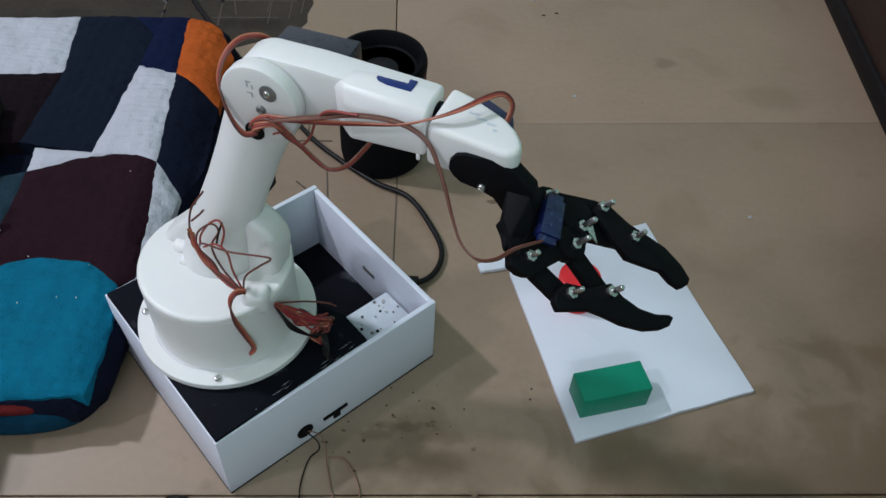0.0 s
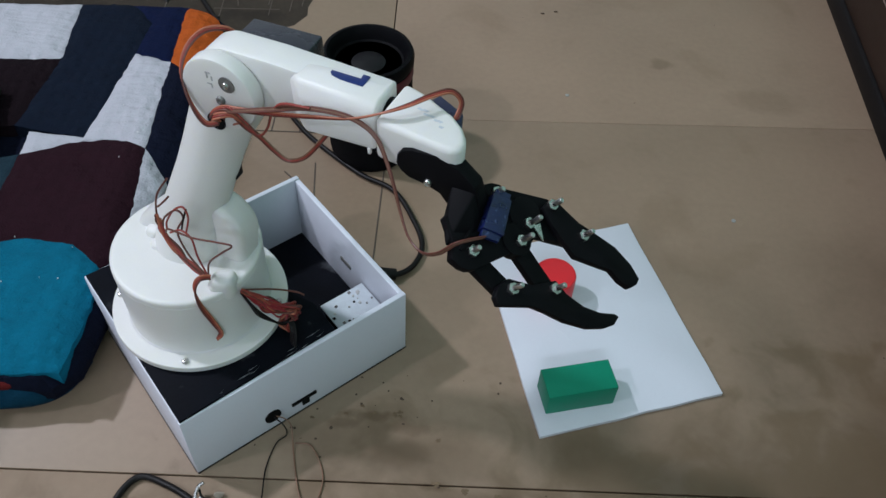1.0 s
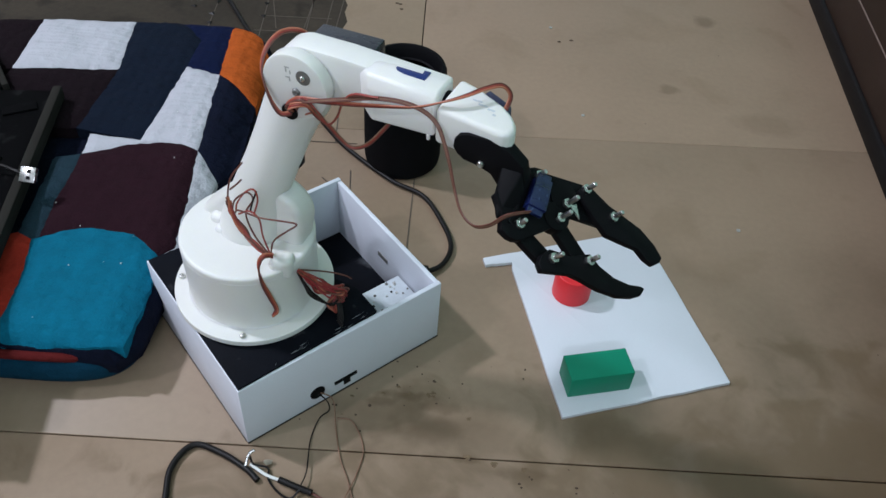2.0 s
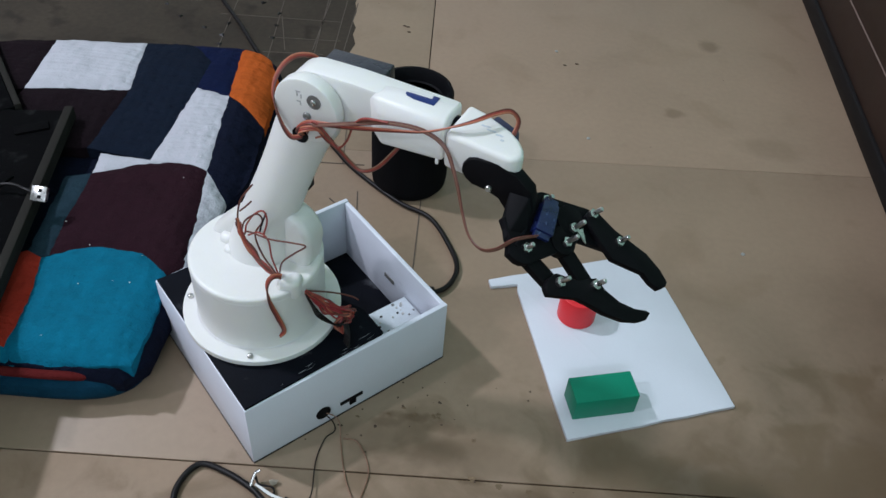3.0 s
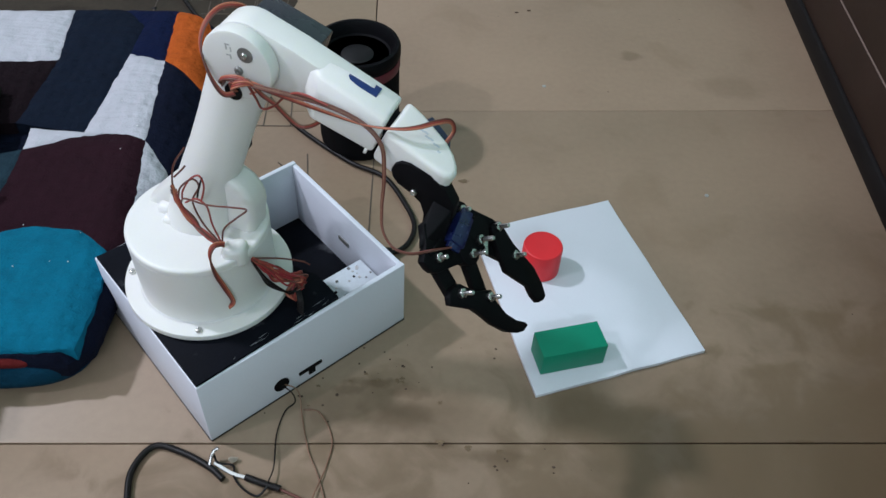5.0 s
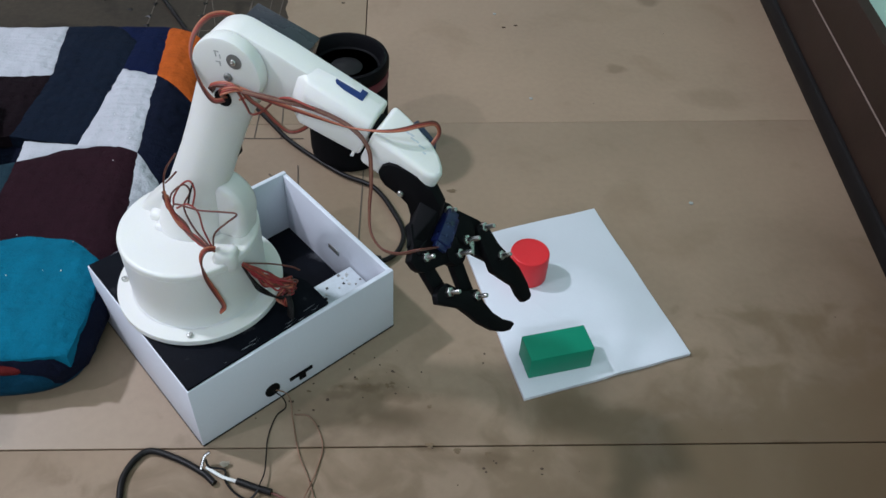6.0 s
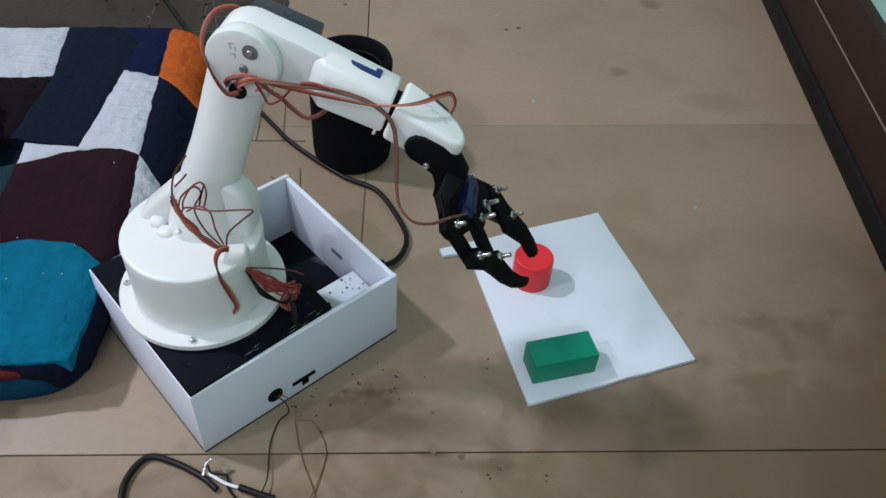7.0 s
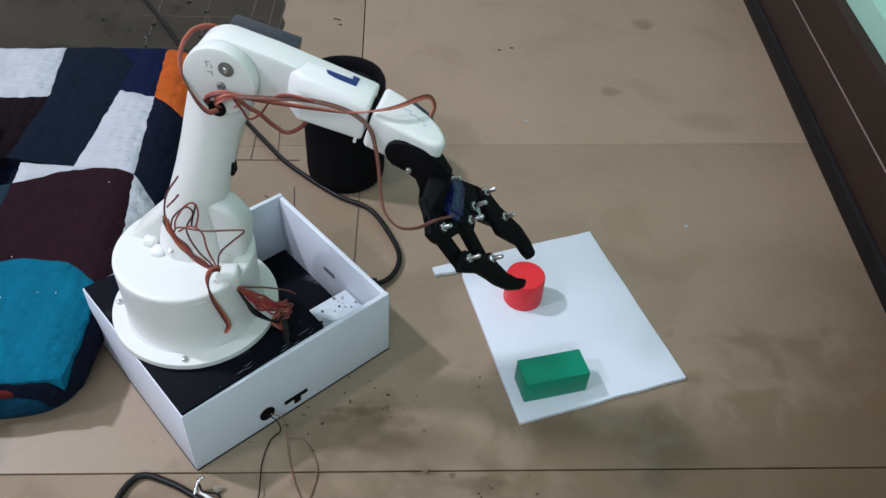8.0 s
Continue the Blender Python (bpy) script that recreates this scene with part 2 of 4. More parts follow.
def thing(name, bm, mat, label, category, group="", kind="", smooth=True):
    return tagged(link_mesh(name, bm, mat, smooth), label, category, group, kind)


def holder(name, label, category, m=None, group="", kind=""):
    ob = tagged(new(name), label, category, group, kind)
    if m is not None:
        ob.matrix_basis = m
    return ob


def bevelled(bm, width, segments=2):
    if width:
        edges = [e for e in bm.edges if len(e.link_faces) == 2 and e.calc_face_angle(0) > 0.6]
        bmesh.ops.bevel(bm, geom=edges, offset=width, segments=segments, profile=0.5, affect="EDGES", clamp_overlap=True)
    return bm


def prism(points, low, high, bevel=0.0, m=None, segments=2):
    """An outline in x and y, raised from low to high."""
    bm = bmesh.new()
    bottom = [bm.verts.new((x, y, low)) for x, y in points]
    top = [bm.verts.new((x, y, high)) for x, y in points]
    bm.faces.new(bottom[::-1])
    bm.faces.new(top)
    for i in range(len(points)):
        j = (i + 1) % len(points)
        bm.faces.new((bottom[i], bottom[j], top[j], top[i]))
    bmesh.ops.recalc_face_normals(bm, faces=bm.faces)
    bevelled(bm, bevel, segments)
    if m is not None:
        bm.transform(m)
    return bm


def block(x0, x1, y0, y1, z0, z1, bevel=0.0, m=None):
    return prism([(x0, y0), (x1, y0), (x1, y1), (x0, y1)], z0, z1, bevel, m)


def lathe(profile, m=None, n=48):
    """A profile of radius and height, turned about z."""
    bm = bmesh.new()
    rings = []
    for r, z in profile:
        if r < 1e-6:
            rings.append([bm.verts.new((0, 0, z))])
        else:
            rings.append([bm.verts.new((r * math.cos(2 * math.pi * i / n), r * math.sin(2 * math.pi * i / n), z)) for i in range(n)])
    for a, b in zip(rings, rings[1:]):
        for i in range(n):
            j = (i + 1) % n
            face = [a[i % len(a)], a[j % len(a)], b[j % len(b)], b[i % len(b)]]
            face = list(dict.fromkeys(face))
            if len(face) > 2:
                bm.faces.new(face)
    for ring in (rings[0], rings[-1]):
        if len(ring) > 1:
            bm.faces.new(ring)
    bmesh.ops.recalc_face_normals(bm, faces=bm.faces)
    if m is not None:
        bm.transform(m)
    return bm


def spline(points, steps=8):
    p = [Vector(q) for q in points]
    p = [2 * p[0] - p[1], *p, 2 * p[-1] - p[-2]]
    out = []
    for i in range(1, len(p) - 2):
        for k in range(steps):
            t = k / steps
            a, b, c, d = p[i - 1], p[i], p[i + 1], p[i + 2]
            out.append(0.5 * (2 * b + (c - a) * t + (2 * a - 5 * b + 4 * c - d) * t * t + (3 * b - a - 3 * c + d) * t ** 3))
    return [*out, p[-2]]


def tube(points, radius, n=8, steps=8, shift=0.0, twist=0.0):
    """A round cable along a smooth line; shift and twist lay it beside its neighbours in a ribbon."""
    line = spline(points, steps)
    bm = bmesh.new()
    rings, side = [], Vector((0.31, 0.52, 0.79))
    for i, q in enumerate(line):
        way = (line[min(i + 1, len(line) - 1)] - line[max(i - 1, 0)]).normalized()
        side = (side - way * side.dot(way)).normalized()
        up = way.cross(side)
        a = twist * i / len(line)
        centre = q + (side * math.cos(a) + up * math.sin(a)) * shift
        rings.append([bm.verts.new(centre + (side * math.cos(2 * math.pi * k / n) + up * math.sin(2 * math.pi * k / n)) * radius) for k in range(n)])
    for a, b in zip(rings, rings[1:]):
        for k in range(n):
            bm.faces.new((a[k], a[(k + 1) % n], b[(k + 1) % n], b[k]))
    bm.faces.new(rings[0][::-1])
    bm.faces.new(rings[-1])
    return bm


def hull(points, bevel=0.0, segments=3):
    bm = bmesh.new()
    for q in points:
        bm.verts.new(q)
    got = bmesh.ops.convex_hull(bm, input=bm.verts)
    bmesh.ops.delete(bm, geom=list({v for v in got["geom_interior"] if isinstance(v, bmesh.types.BMVert)}), context="VERTS")
    bmesh.ops.dissolve_limit(bm, angle_limit=radians(4), verts=bm.verts, edges=bm.edges)
    bevelled(bm, bevel, segments)
    return bm


def join(*meshes):
    """Several pieces of one part in one mesh."""
    whole = bmesh.new()
    for bm in meshes:
        data = bpy.data.meshes.new("piece")
        bm.to_mesh(data)
        bm.free()
        whole.from_mesh(data)
        bpy.data.meshes.remove(data)
    return whole


def arc(cx, cy, r, a0, a1, n=10):
    return [(cx + r * math.cos(radians(a0 + (a1 - a0) * i / n)), cy + r * math.sin(radians(a0 + (a1 - a0) * i / n))) for i in range(n + 1)]


def capsule(ax, ay, bx, by, r):
    turn = math.degrees(math.atan2(by - ay, bx - ax))
    return arc(ax, ay, r, turn + 90, turn + 270, 8) + arc(bx, by, r, turn - 90, turn + 90, 8)


# ---- the room ----
GRAIN = pose(0, 0.3478, 0, 0, 0, 2.5)   # the boards' joints run a little askew
floor = holder("floor", "worn brown floor boards with dirty joints", "floor", kind="structure")
part("underlay", block(-3.2, 0.5, -1.6, 2.6, -0.03, -0.004), M_GAP, floor)
SKEW = pose(0.4527, 0.5, 0, 0, 0, -0.96)
wall_e = holder("wall_east", "green painted wall above a dark brown skirting", "wall", kind="structure")
part("plaster", block(0.018, 0.22, -2.2, 2.2, -0.03, 0.150, 0, SKEW), M_WALL, wall_e)
part("upper_plaster", block(0.0358, 0.22, -2.2, 2.2, 0.150, 2.6, 0.004, SKEW), M_WALL, wall_e)
tagged(link_mesh("wall_west", block(-3.35, -3.2, -1.6, 2.6, -0.03, 2.6), M_ROOM), "pale grey plaster wall", "wall", kind="structure")
tagged(link_mesh("wall_north", block(-3.35, 0.66, 2.6, 2.75, -0.03, 2.6), M_ROOM), "pale grey plaster wall", "wall", kind="structure")
tagged(link_mesh("wall_south", block(-3.35, 0.66, -1.75, -1.6, -0.03, 2.6), M_ROOM), "pale grey plaster wall", "wall", kind="structure")
tagged(link_mesh("ceiling", block(-3.35, 0.66, -1.75, 2.75, 2.6, 2.7), M_CEIL), "plain white plaster ceiling", "ceiling", kind="structure")
skirting = holder("baseboard", "dark brown wooden skirting with a black foot strip", "skirting", kind="structure")
part("foot_strip", prism([(0.0, 0.0), (0.0005, 0.010), (0.003, 0.018), (0.0065, 0.020), (0.03, 0.020), (0.03, 0.0)], -1.9, 1.9, 0.001, SKEW @ Matrix(((1, 0, 0, 0), (0, 0, 1, 0), (0, 1, 0, 0), (0, 0, 0, 1)))), M_SKIRT2, skirting)
part("lower_board", block(0.006, 0.03, -1.9, 1.9, 0.020, 0.0715, 0.0012, SKEW), M_SKIRT, skirting)
part("joint_line", block(0.0066, 0.03, -1.9, 1.9, 0.0715, 0.0731, 0, SKEW), M_LINE, skirting)
part("upper_board", block(0.006, 0.03, -1.9, 1.9, 0.0731, 0.124, 0.002, SKEW), M_SKIRT, skirting)

# ---- tray ----
FRONT, ALONG, ACROSS = Vector((-0.1005, 0.345, 0)), Vector((0.1285, 0.1145, 0)), Vector((-0.0965, 0.1085, 0))
LONG, WIDE = ALONG.length, ACROSS.length
TRAY = Matrix.Translation(FRONT) @ Matrix.Rotation(math.atan2(ALONG.y, ALONG.x), 4, "Z")
tray = holder("tray_box", "white foam board tray with a black card deck", "box", TRAY)
H, T = 0.0655, 0.004
part("tray_floor", block(T, LONG - T, T, WIDE - T, 0.0, 0.004), M_GLUED, tray, "black card floor smeared with white glue")
slot = lambda x, z, r: [(x + r * math.cos(a * math.pi / 8), z + r * math.sin(a * math.pi / 8)) for a in range(16)]
UP = Matrix(((1, 0, 0, 0), (0, 0, 1, 0), (0, 1, 0, 0), (0, 0, 0, 1)))
part("front_panel", block(0, LONG, 0, T, 0, H, 0.0008), M_BOARD, tray)
part("back_panel", block(0, LONG, WIDE - T, WIDE, 0, H, 0.0008), M_BOARD, tray)
part("left_panel", block(0, T, T, WIDE - T, 0, H, 0.0008), M_BOARD, tray)
part("right_panel", block(LONG - T, LONG, T, WIDE - T, 0, H - 0.001, 0.0008), M_BOARD, tray)
part("deck", prism([(0.001, 0.001), (0.1155, 0.0042), (0.1155, 0.0297), (0.1012, 0.0612), (0.1012, WIDE - 0.005), (0.001, WIDE - 0.002)], H - 0.0005, H + 0.0022, 0.0004), M_CARD, tray, "black card deck with worn white scratches")
part("hole", prism(slot(0.0592, 0.0150, 0.0062), 0.0, 0.0014, 0.0, Matrix.Translation((0, -0.0008, 0)) @ UP @ pose(0, 0, 0)), M_BLACK, tray, "round black wire hole")
part("slot", join(block(0.0740, 0.0937, -0.0010, 0.001, 0.0125, 0.0155), block(0.0820, 0.0876, -0.0010, 0.001, 0.0070, 0.0125)), M_BLACK, tray, "black cut slot")
# thin black strips paint the contact shade where the tray meets the floor
for strip in (block(0.0, LONG, -0.0004, 0.002, 0.0, 0.0013), block(-0.0004, 0.002, 0.0021, WIDE, 0.0, 0.0013), block(LONG - 0.002, LONG + 0.0004, 0.0021, WIDE, 0.0, 0.0010)):
    part("dirty_edge", strip, M_CABLE, tray, "thin black strip painting contact shade along the foot")
part("side_slot", block(LONG - T - 0.0008, LONG - T + 0.0005, 0.066, 0.079, 0.030, 0.034), M_GREY, tray)
for i in range(10):
    x, y, w = random.uniform(0.004, 0.105), 0.0030 + abs(random.gauss(0, 0.0028)), random.uniform(0.003, 0.012)
    part("scratch", prism([(x, y), (x + w * 0.4, y - 0.0002), (x + w, y + random.uniform(0, 0.002)), (x + w * 0.6, y + 0.0003)], H + 0.0020, H + 0.0023), M_SCUFF, tray, "worn white scratch")
pcb = holder("circuit_board", "pale circuit board with small black parts in the tray", "circuit board", TRAY)
part("board", block(0.130, 0.1668, 0.0175, 0.0493, 0.030, 0.0316, 0.0003), M_PCB, pcb)
part("battery_block", block(0.132, 0.165, 0.019, 0.047, 0.004, 0.030, 0.001), M_BLACK, pcb)
for i in range(22):
    x, y, s = random.uniform(0.132, 0.165), random.uniform(0.020, 0.047), random.uniform(0.0004, 0.0011)
    part("solder_pad", block(x - s, x + s, y - s, y + s, 0.0316, 0.0322), random.choice((M_BLACK, M_GREY, M_STEEL)), pcb)

# ---- sheet, block, cap ----
CUT = [(0.1288, 0.3909), (0.2633, 0.4382), (0.2057, 0.6018), (0.0612, 0.5478), (0.0638, 0.5395), (0.0869, 0.5459), (0.0877, 0.537)]
ragged_cut = [tuple(Vector(a).lerp(Vector(b), k / 7) + (Vector((random.uniform(-1, 1), random.uniform(-1, 1))) * 0.00045 if k else Vector((0, 0)))) for a, b in zip(CUT, CUT[1:] + CUT[:1]) for k in range(7)]
sheet = thing("base_sheet", prism(ragged_cut, 0.0, 0.0036, 0.0004),
              M_SHEET, "white plastic sheet with a small tab lying on the floor", "sheet")
thing("green_block", block(0, 0.0508, 0, 0.0238, 0, 0.0226, 0.0008, pose(0.1328, 0.409, 0.0036, 0, 0, 15.2)), M_GREEN, "green printed plastic block lying on the white sheet", "block")
cap = thing("red_cap", lathe([(0, 0), (0.0157, 0), (0.0163, 0.0006), (0.0163, 0.0258), (0.0157, 0.0272), (0.0148, 0.0276), (0.0145, 0.0272), (0, 0.0272)], pose(0.1382, 0.5168, 0.0036), 64), M_RED,
            "red round plastic cap standing on the white sheet", "cap")

# ---- speaker, slab, laptop ----
speaker = holder("speaker", "black cloth-covered cylindrical speaker with a dished top", "speaker", pose(-0.0250, 0.6776, 0) @ Matrix.Diagonal((0.942, 0.942, 1.017, 1)))
part("body", lathe([(0, 0), (0.036, 0), (0.0385, 0.003), (0.0395, 0.010), (0.0395, 0.094)], None, 64), M_MESH, speaker)
part("red_band", lathe([(0.0400, 0.084), (0.0404, 0.085), (0.0404, 0.092), (0.0400, 0.093)], None, 64), M_RED_BAND, speaker, "dark red band")
part("top_rim", lathe([(0.0395, 0.094), (0.0408, 0.096), (0.0410, 0.102), (0.0395, 0.1055), (0.0365, 0.1060), (0.0345, 0.1035), (0.032, 0.095), (0.024, 0.091), (0, 0.090)], None, 64), M_RIM, speaker)
part("cone", lathe([(0.017, 0.0905), (0.0165, 0.0935), (0.012, 0.0955), (0, 0.096)], None, 40), M_CONE, speaker)

# ---- robot arm ----
CENTRE, HEADING = Vector((-0.1092, 0.4383, 0.0093)), -20.15
arm = holder("robot_arm", "white printed robot arm with black gripper and loose servo wires", "robot arm", Matrix.Translation(CENTRE) @ pose(0, 0, 0, 0, 0, HEADING) @ Matrix.Scale(1.004, 4))
MM = 0.001
SHOULDER, ELBOW, WRIST = Vector((21.8, 0, 138)) * MM, Vector((74.6, 0, 288.8)) * MM, Vector((192.4, -20.3, 273.8)) * MM
ACROSS_ARM, WRIST_AXIS = Vector((0, -1, 0)), Vector((-0.30, -1.0, -0.73)).normalized()
SIDE = Matrix(((1, 0, 0, 0), (0, 0, 1, 0), (0, 1, 0, 0), (0, 0, 0, 1)))   # an outline in r and z, thick along l


TILTED = Matrix.Translation((0.186, 0, 0.300)) @ pose(0, 0, 0, 0, 3.2, 0) @ Matrix.Translation((-0.186, 0, -0.300))


def side_plate(points, l0, l1, bevel):
    return prism([(x * MM, z * MM) for x, z in points], l0 * MM, l1 * MM, bevel * MM, SIDE)


def screw(parent, at, axis, r, mat=M_STEEL):
    q = Vector((0, 0, 1)).rotation_difference(Vector(axis)).to_matrix().to_4x4()
    m = Matrix.Translation(Vector(at) * MM) @ q
    return part("screw", lathe([(0, -1 * MM), (r * MM, -1 * MM), (r * MM, 0.6 * MM), (r * 0.8 * MM, 1.3 * MM), (r * 0.45 * MM, 1.5 * MM), (r * 0.3 * MM, 0.8 * MM), (0, 0.8 * MM)], m, 16), mat, parent, "small steel screw")


base = part("base", join(
    lathe([(0, 0.0642), (0.0610, 0.0642), (0.0620, 0.0648), (0.0620, 0.0690), (0.0616, 0.0695), (0.0510, 0.0700)], None, 96),
    lathe([(0.0512, 0.0699), (0.0500, 0.0708), (0.0503, 0.1198), (0.0500, 0.1201), (0, 0.1201)], None, 96)), M_WHITE, arm, "round white printed base with a flange")
for a in (-66, 20, 115, 205):
    screw(base, (57 * math.cos(radians(a)), 57 * math.sin(radians(a)), 70.7), (0, 0, 1), 2.4)

waist = part("waist", lathe([(0, 0.1203), (0.0501, 0.1203), (0.0504, 0.1206), (0.0504, 0.1240), (0.0500, 0.1252), (0.0490, 0.1259), (0.0476, 0.1262), (0, 0.1263)], None, 96), M_WHITE, arm)
lobe = arc(22, 148, 25, -75, 115, 16)
part("shoulder_housing", hull([(x * MM, l * MM, z * MM) for l in (2, 25) for x, z in (lobe + [(-44, 116), (-43, 128), (-5, 168), (42, 116)])], 9 * MM, 6), M_WHITE, waist)
for r0, l0, top in ((-25, 1, 132), (-16, -7, 130)):
    part("foot_lug", hull([((r0 + x) * MM, (l0 + l) * MM, z * MM) for x in (-6, 6) for l in (-6, 6) for z in (114, top)], 4.5 * MM, 5), M_WHITE, waist)
part("shoulder_servo", block(31 * MM, 39 * MM, 18 * MM, 26 * MM, 188 * MM, 206 * MM, 1 * MM), M_BLACK, waist, "black servo motor")
screw(waist, (-4, -10, 133), (0, -0.4, 1), 2.2)

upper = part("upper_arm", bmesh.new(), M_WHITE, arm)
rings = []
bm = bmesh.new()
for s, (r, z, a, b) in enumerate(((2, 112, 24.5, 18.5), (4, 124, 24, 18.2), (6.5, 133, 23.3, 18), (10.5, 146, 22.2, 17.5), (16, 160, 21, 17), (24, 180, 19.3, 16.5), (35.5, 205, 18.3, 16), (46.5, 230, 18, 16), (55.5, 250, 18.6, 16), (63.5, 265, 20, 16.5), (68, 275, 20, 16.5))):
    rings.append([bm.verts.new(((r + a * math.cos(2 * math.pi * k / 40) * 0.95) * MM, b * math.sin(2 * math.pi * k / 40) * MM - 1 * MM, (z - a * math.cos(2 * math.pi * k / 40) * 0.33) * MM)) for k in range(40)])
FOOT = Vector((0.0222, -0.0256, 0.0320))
for ring in rings:   # the column's foot is shrunk and shifted towards the camera to fit its view
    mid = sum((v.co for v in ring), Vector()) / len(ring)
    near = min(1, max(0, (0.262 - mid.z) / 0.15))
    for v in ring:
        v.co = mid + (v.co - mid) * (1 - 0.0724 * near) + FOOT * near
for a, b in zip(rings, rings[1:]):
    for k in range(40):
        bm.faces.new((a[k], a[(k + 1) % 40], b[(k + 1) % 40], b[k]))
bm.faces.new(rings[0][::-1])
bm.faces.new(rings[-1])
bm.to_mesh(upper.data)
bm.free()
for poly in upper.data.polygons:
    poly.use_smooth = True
part("elbow_cheek", side_plate(arc(73.5, 285, 21.5, 0, 360, 47)[:-1], -19, -9.5, 1.6), M_WHITE, upper)
part("horn_washer", lathe([(0, 0), (4.6 * MM, 0), (4.6 * MM, 0.5 * MM), (0, 0.6 * MM)], Matrix.Translation(Vector((80.5, -19, 293.5)) * MM) @ pose(0, 0, 0, 90), 24), M_GREY, upper, "grey washer")
screw(upper, (80.5, -19.6, 293.5), (0, -1, 0), 1.9)
screw(upper, (74.8, -19.2, 282.5), (0, -1, 0), 2.6, M_GREY)
part("cable_hole", lathe([(0, 0), (5.4 * MM, 0), (5.4 * MM, 0.8 * MM), (0, 0.8 * MM)], Matrix.Translation(Vector((68.5, -18.9, 267)) * MM) @ pose(0, 0, 0, 90) @ pose(0, 0, 0, 0, 0, 0), 24), M_BLACK, upper, "dark cable hole")
for x, z, w, hgt in ((70.2, 298, 3.0, 0.7), (69.4, 296.2, 0.7, 3.2), (72.0, 295.0, 0.6, 2.6), (70.0, 291.4, 2.6, 0.7), (71.2, 290.4, 0.7, 3.0)):
    part("pen_mark", block((x - w / 2) * MM, (x + w / 2) * MM, -19.25 * MM, -18.6 * MM, (z - hgt / 2) * MM, (z + hgt / 2) * MM), M_PENCIL, upper)

forearm = part("forearm", side_plate([*arc(74.6, 286.5, 20, 95, 265, 14), (112, 276), (160, 277), (160.5, 301.5), (100, 306)], -9, 9.8, 2.8), M_WHITE, arm)
part("servo_box", hull([(x * MM, l * MM, z * MM) for x, l, z in ((111, -8.8, 300), (111, -8.8, 279), (114, -8.8, 303.4), (119, -12.5, 304), (119, -8, 305.2), (160.9, -8, 302.2), (121, -17, 296), (122, -17, 276), (160.8, -17, 277), (161, -17, 296), (160.9, -12.5, 301.3), (160.8, 10, 301.0), (160.6, 10, 277), (122, 2, 276.5), (119, 2, 304))], 4.2 * MM, 5), M_WHITE, forearm)
part("elbow_servo", block(64 * MM, 106 * MM, 12 * MM, 33 * MM, 262 * MM, 297 * MM, 1.2 * MM), M_SLAB, forearm, "black glossy servo motor body")
part("servo_window", prism([(130 * MM, -4.6 * MM), (149 * MM, -3.8 * MM), (149 * MM, 4.8 * MM), (145.0 * MM, 4.8 * MM), (145.4 * MM, 1.4 * MM), (130 * MM, 0.9 * MM)], 297.0 * MM, 300.9 * MM, 0.2 * MM, TILTED), M_SLOT, forearm, "blue servo showing through a slot")
part("peg", block(156.5 * MM, 158.3 * MM, -17.3 * MM, -15.6 * MM, 274.2 * MM, 278 * MM, 0.4 * MM), M_WHITE, forearm)
part("roll_shaft", lathe([(0, 0), (8 * MM, 0), (8 * MM, 9 * MM), (0, 9 * MM)], Matrix.Translation(Vector((158, -1, 289)) * MM) @ pose(0, 0, 0, 0, 90, 0), 32), M_BLACK, forearm, "black servo horn")

wrist = part("wrist", prism([(x * MM, y * MM) for x, y in ((164.6, 11.5), (163.6, -20.5), (180, -22), (199, -24), (203, -23.8), (206, -22.3), (207.8, -19.5), (208, -16), (206.2, -11.4), (202, -5.8), (195, -0.2), (176, 8.5))], 275 * MM, 299 * MM, 3.2 * MM, TILTED, 4), M_WHITE, arm)
part("wrist_servo", prism([(x * MM, y * MM) for x, y in ((176, 6), (195, -8), (199.5, 0), (196, 10), (180, 18))], 268 * MM, 292 * MM, 1 * MM, TILTED), M_NAVY, wrist, "dark blue servo motor")
for i in range(7):
    x, y, w = 178 + 2.3 * i + random.uniform(-1, 1), -4.5 - 1.1 * i + random.uniform(-1.6, 1.6), random.uniform(1.4, 3.4)
    part("pen_mark", prism([(x * MM, y * MM), ((x + w) * MM, (y - 0.4) * MM), ((x + w * 1.3) * MM, (y + 0.9) * MM), ((x + 0.3) * MM, (y + 1.3) * MM)], 298.8 * MM, 299.12 * MM, 0, TILTED), M_INKBLUE, wrist)

# gripper: u ahead, v to its left, w out of the plate
GU, GV, GW = Vector((0.794, 0.234, -0.561)), Vector((-0.126, 0.966, 0.225)), Vector((0.594, -0.108, 0.797))
GV = GW.cross(GU).normalized()
GRIP = Matrix.Translation(Vector((219.9, -23.6, 258.1)) * MM) @ Matrix((GU, GV, GW)).transposed().to_4x4()


def plate(points, w0, w1, bevel=0.5):
    return prism([(x * MM, y * MM) for x, y in points], w0 * MM, w1 * MM, bevel * MM, GRIP)


def bolt(parent, u, v, w, length=10):
    m = GRIP @ Matrix.Translation(Vector((u, v, w)) * MM)
    hexa = [(3.1 * MM * math.cos(radians(60 * k)), 3.1 * MM * math.sin(radians(60 * k))) for k in range(6)]
    nut = join(prism(hexa, -0.5 * MM, 2.3 * MM, 0.4 * MM), lathe([(0, 0), (1.45 * MM, 0), (1.45 * MM, (length - 0.6) * MM), (1.1 * MM, length * MM), (0, length * MM)], None, 12))
    nut.transform(m @ pose(0, 0, 0, 0, 0, random.uniform(0, 60)))
    return part("bolt", nut, M_STEEL, parent, "zinc bolt end with a hex nut")


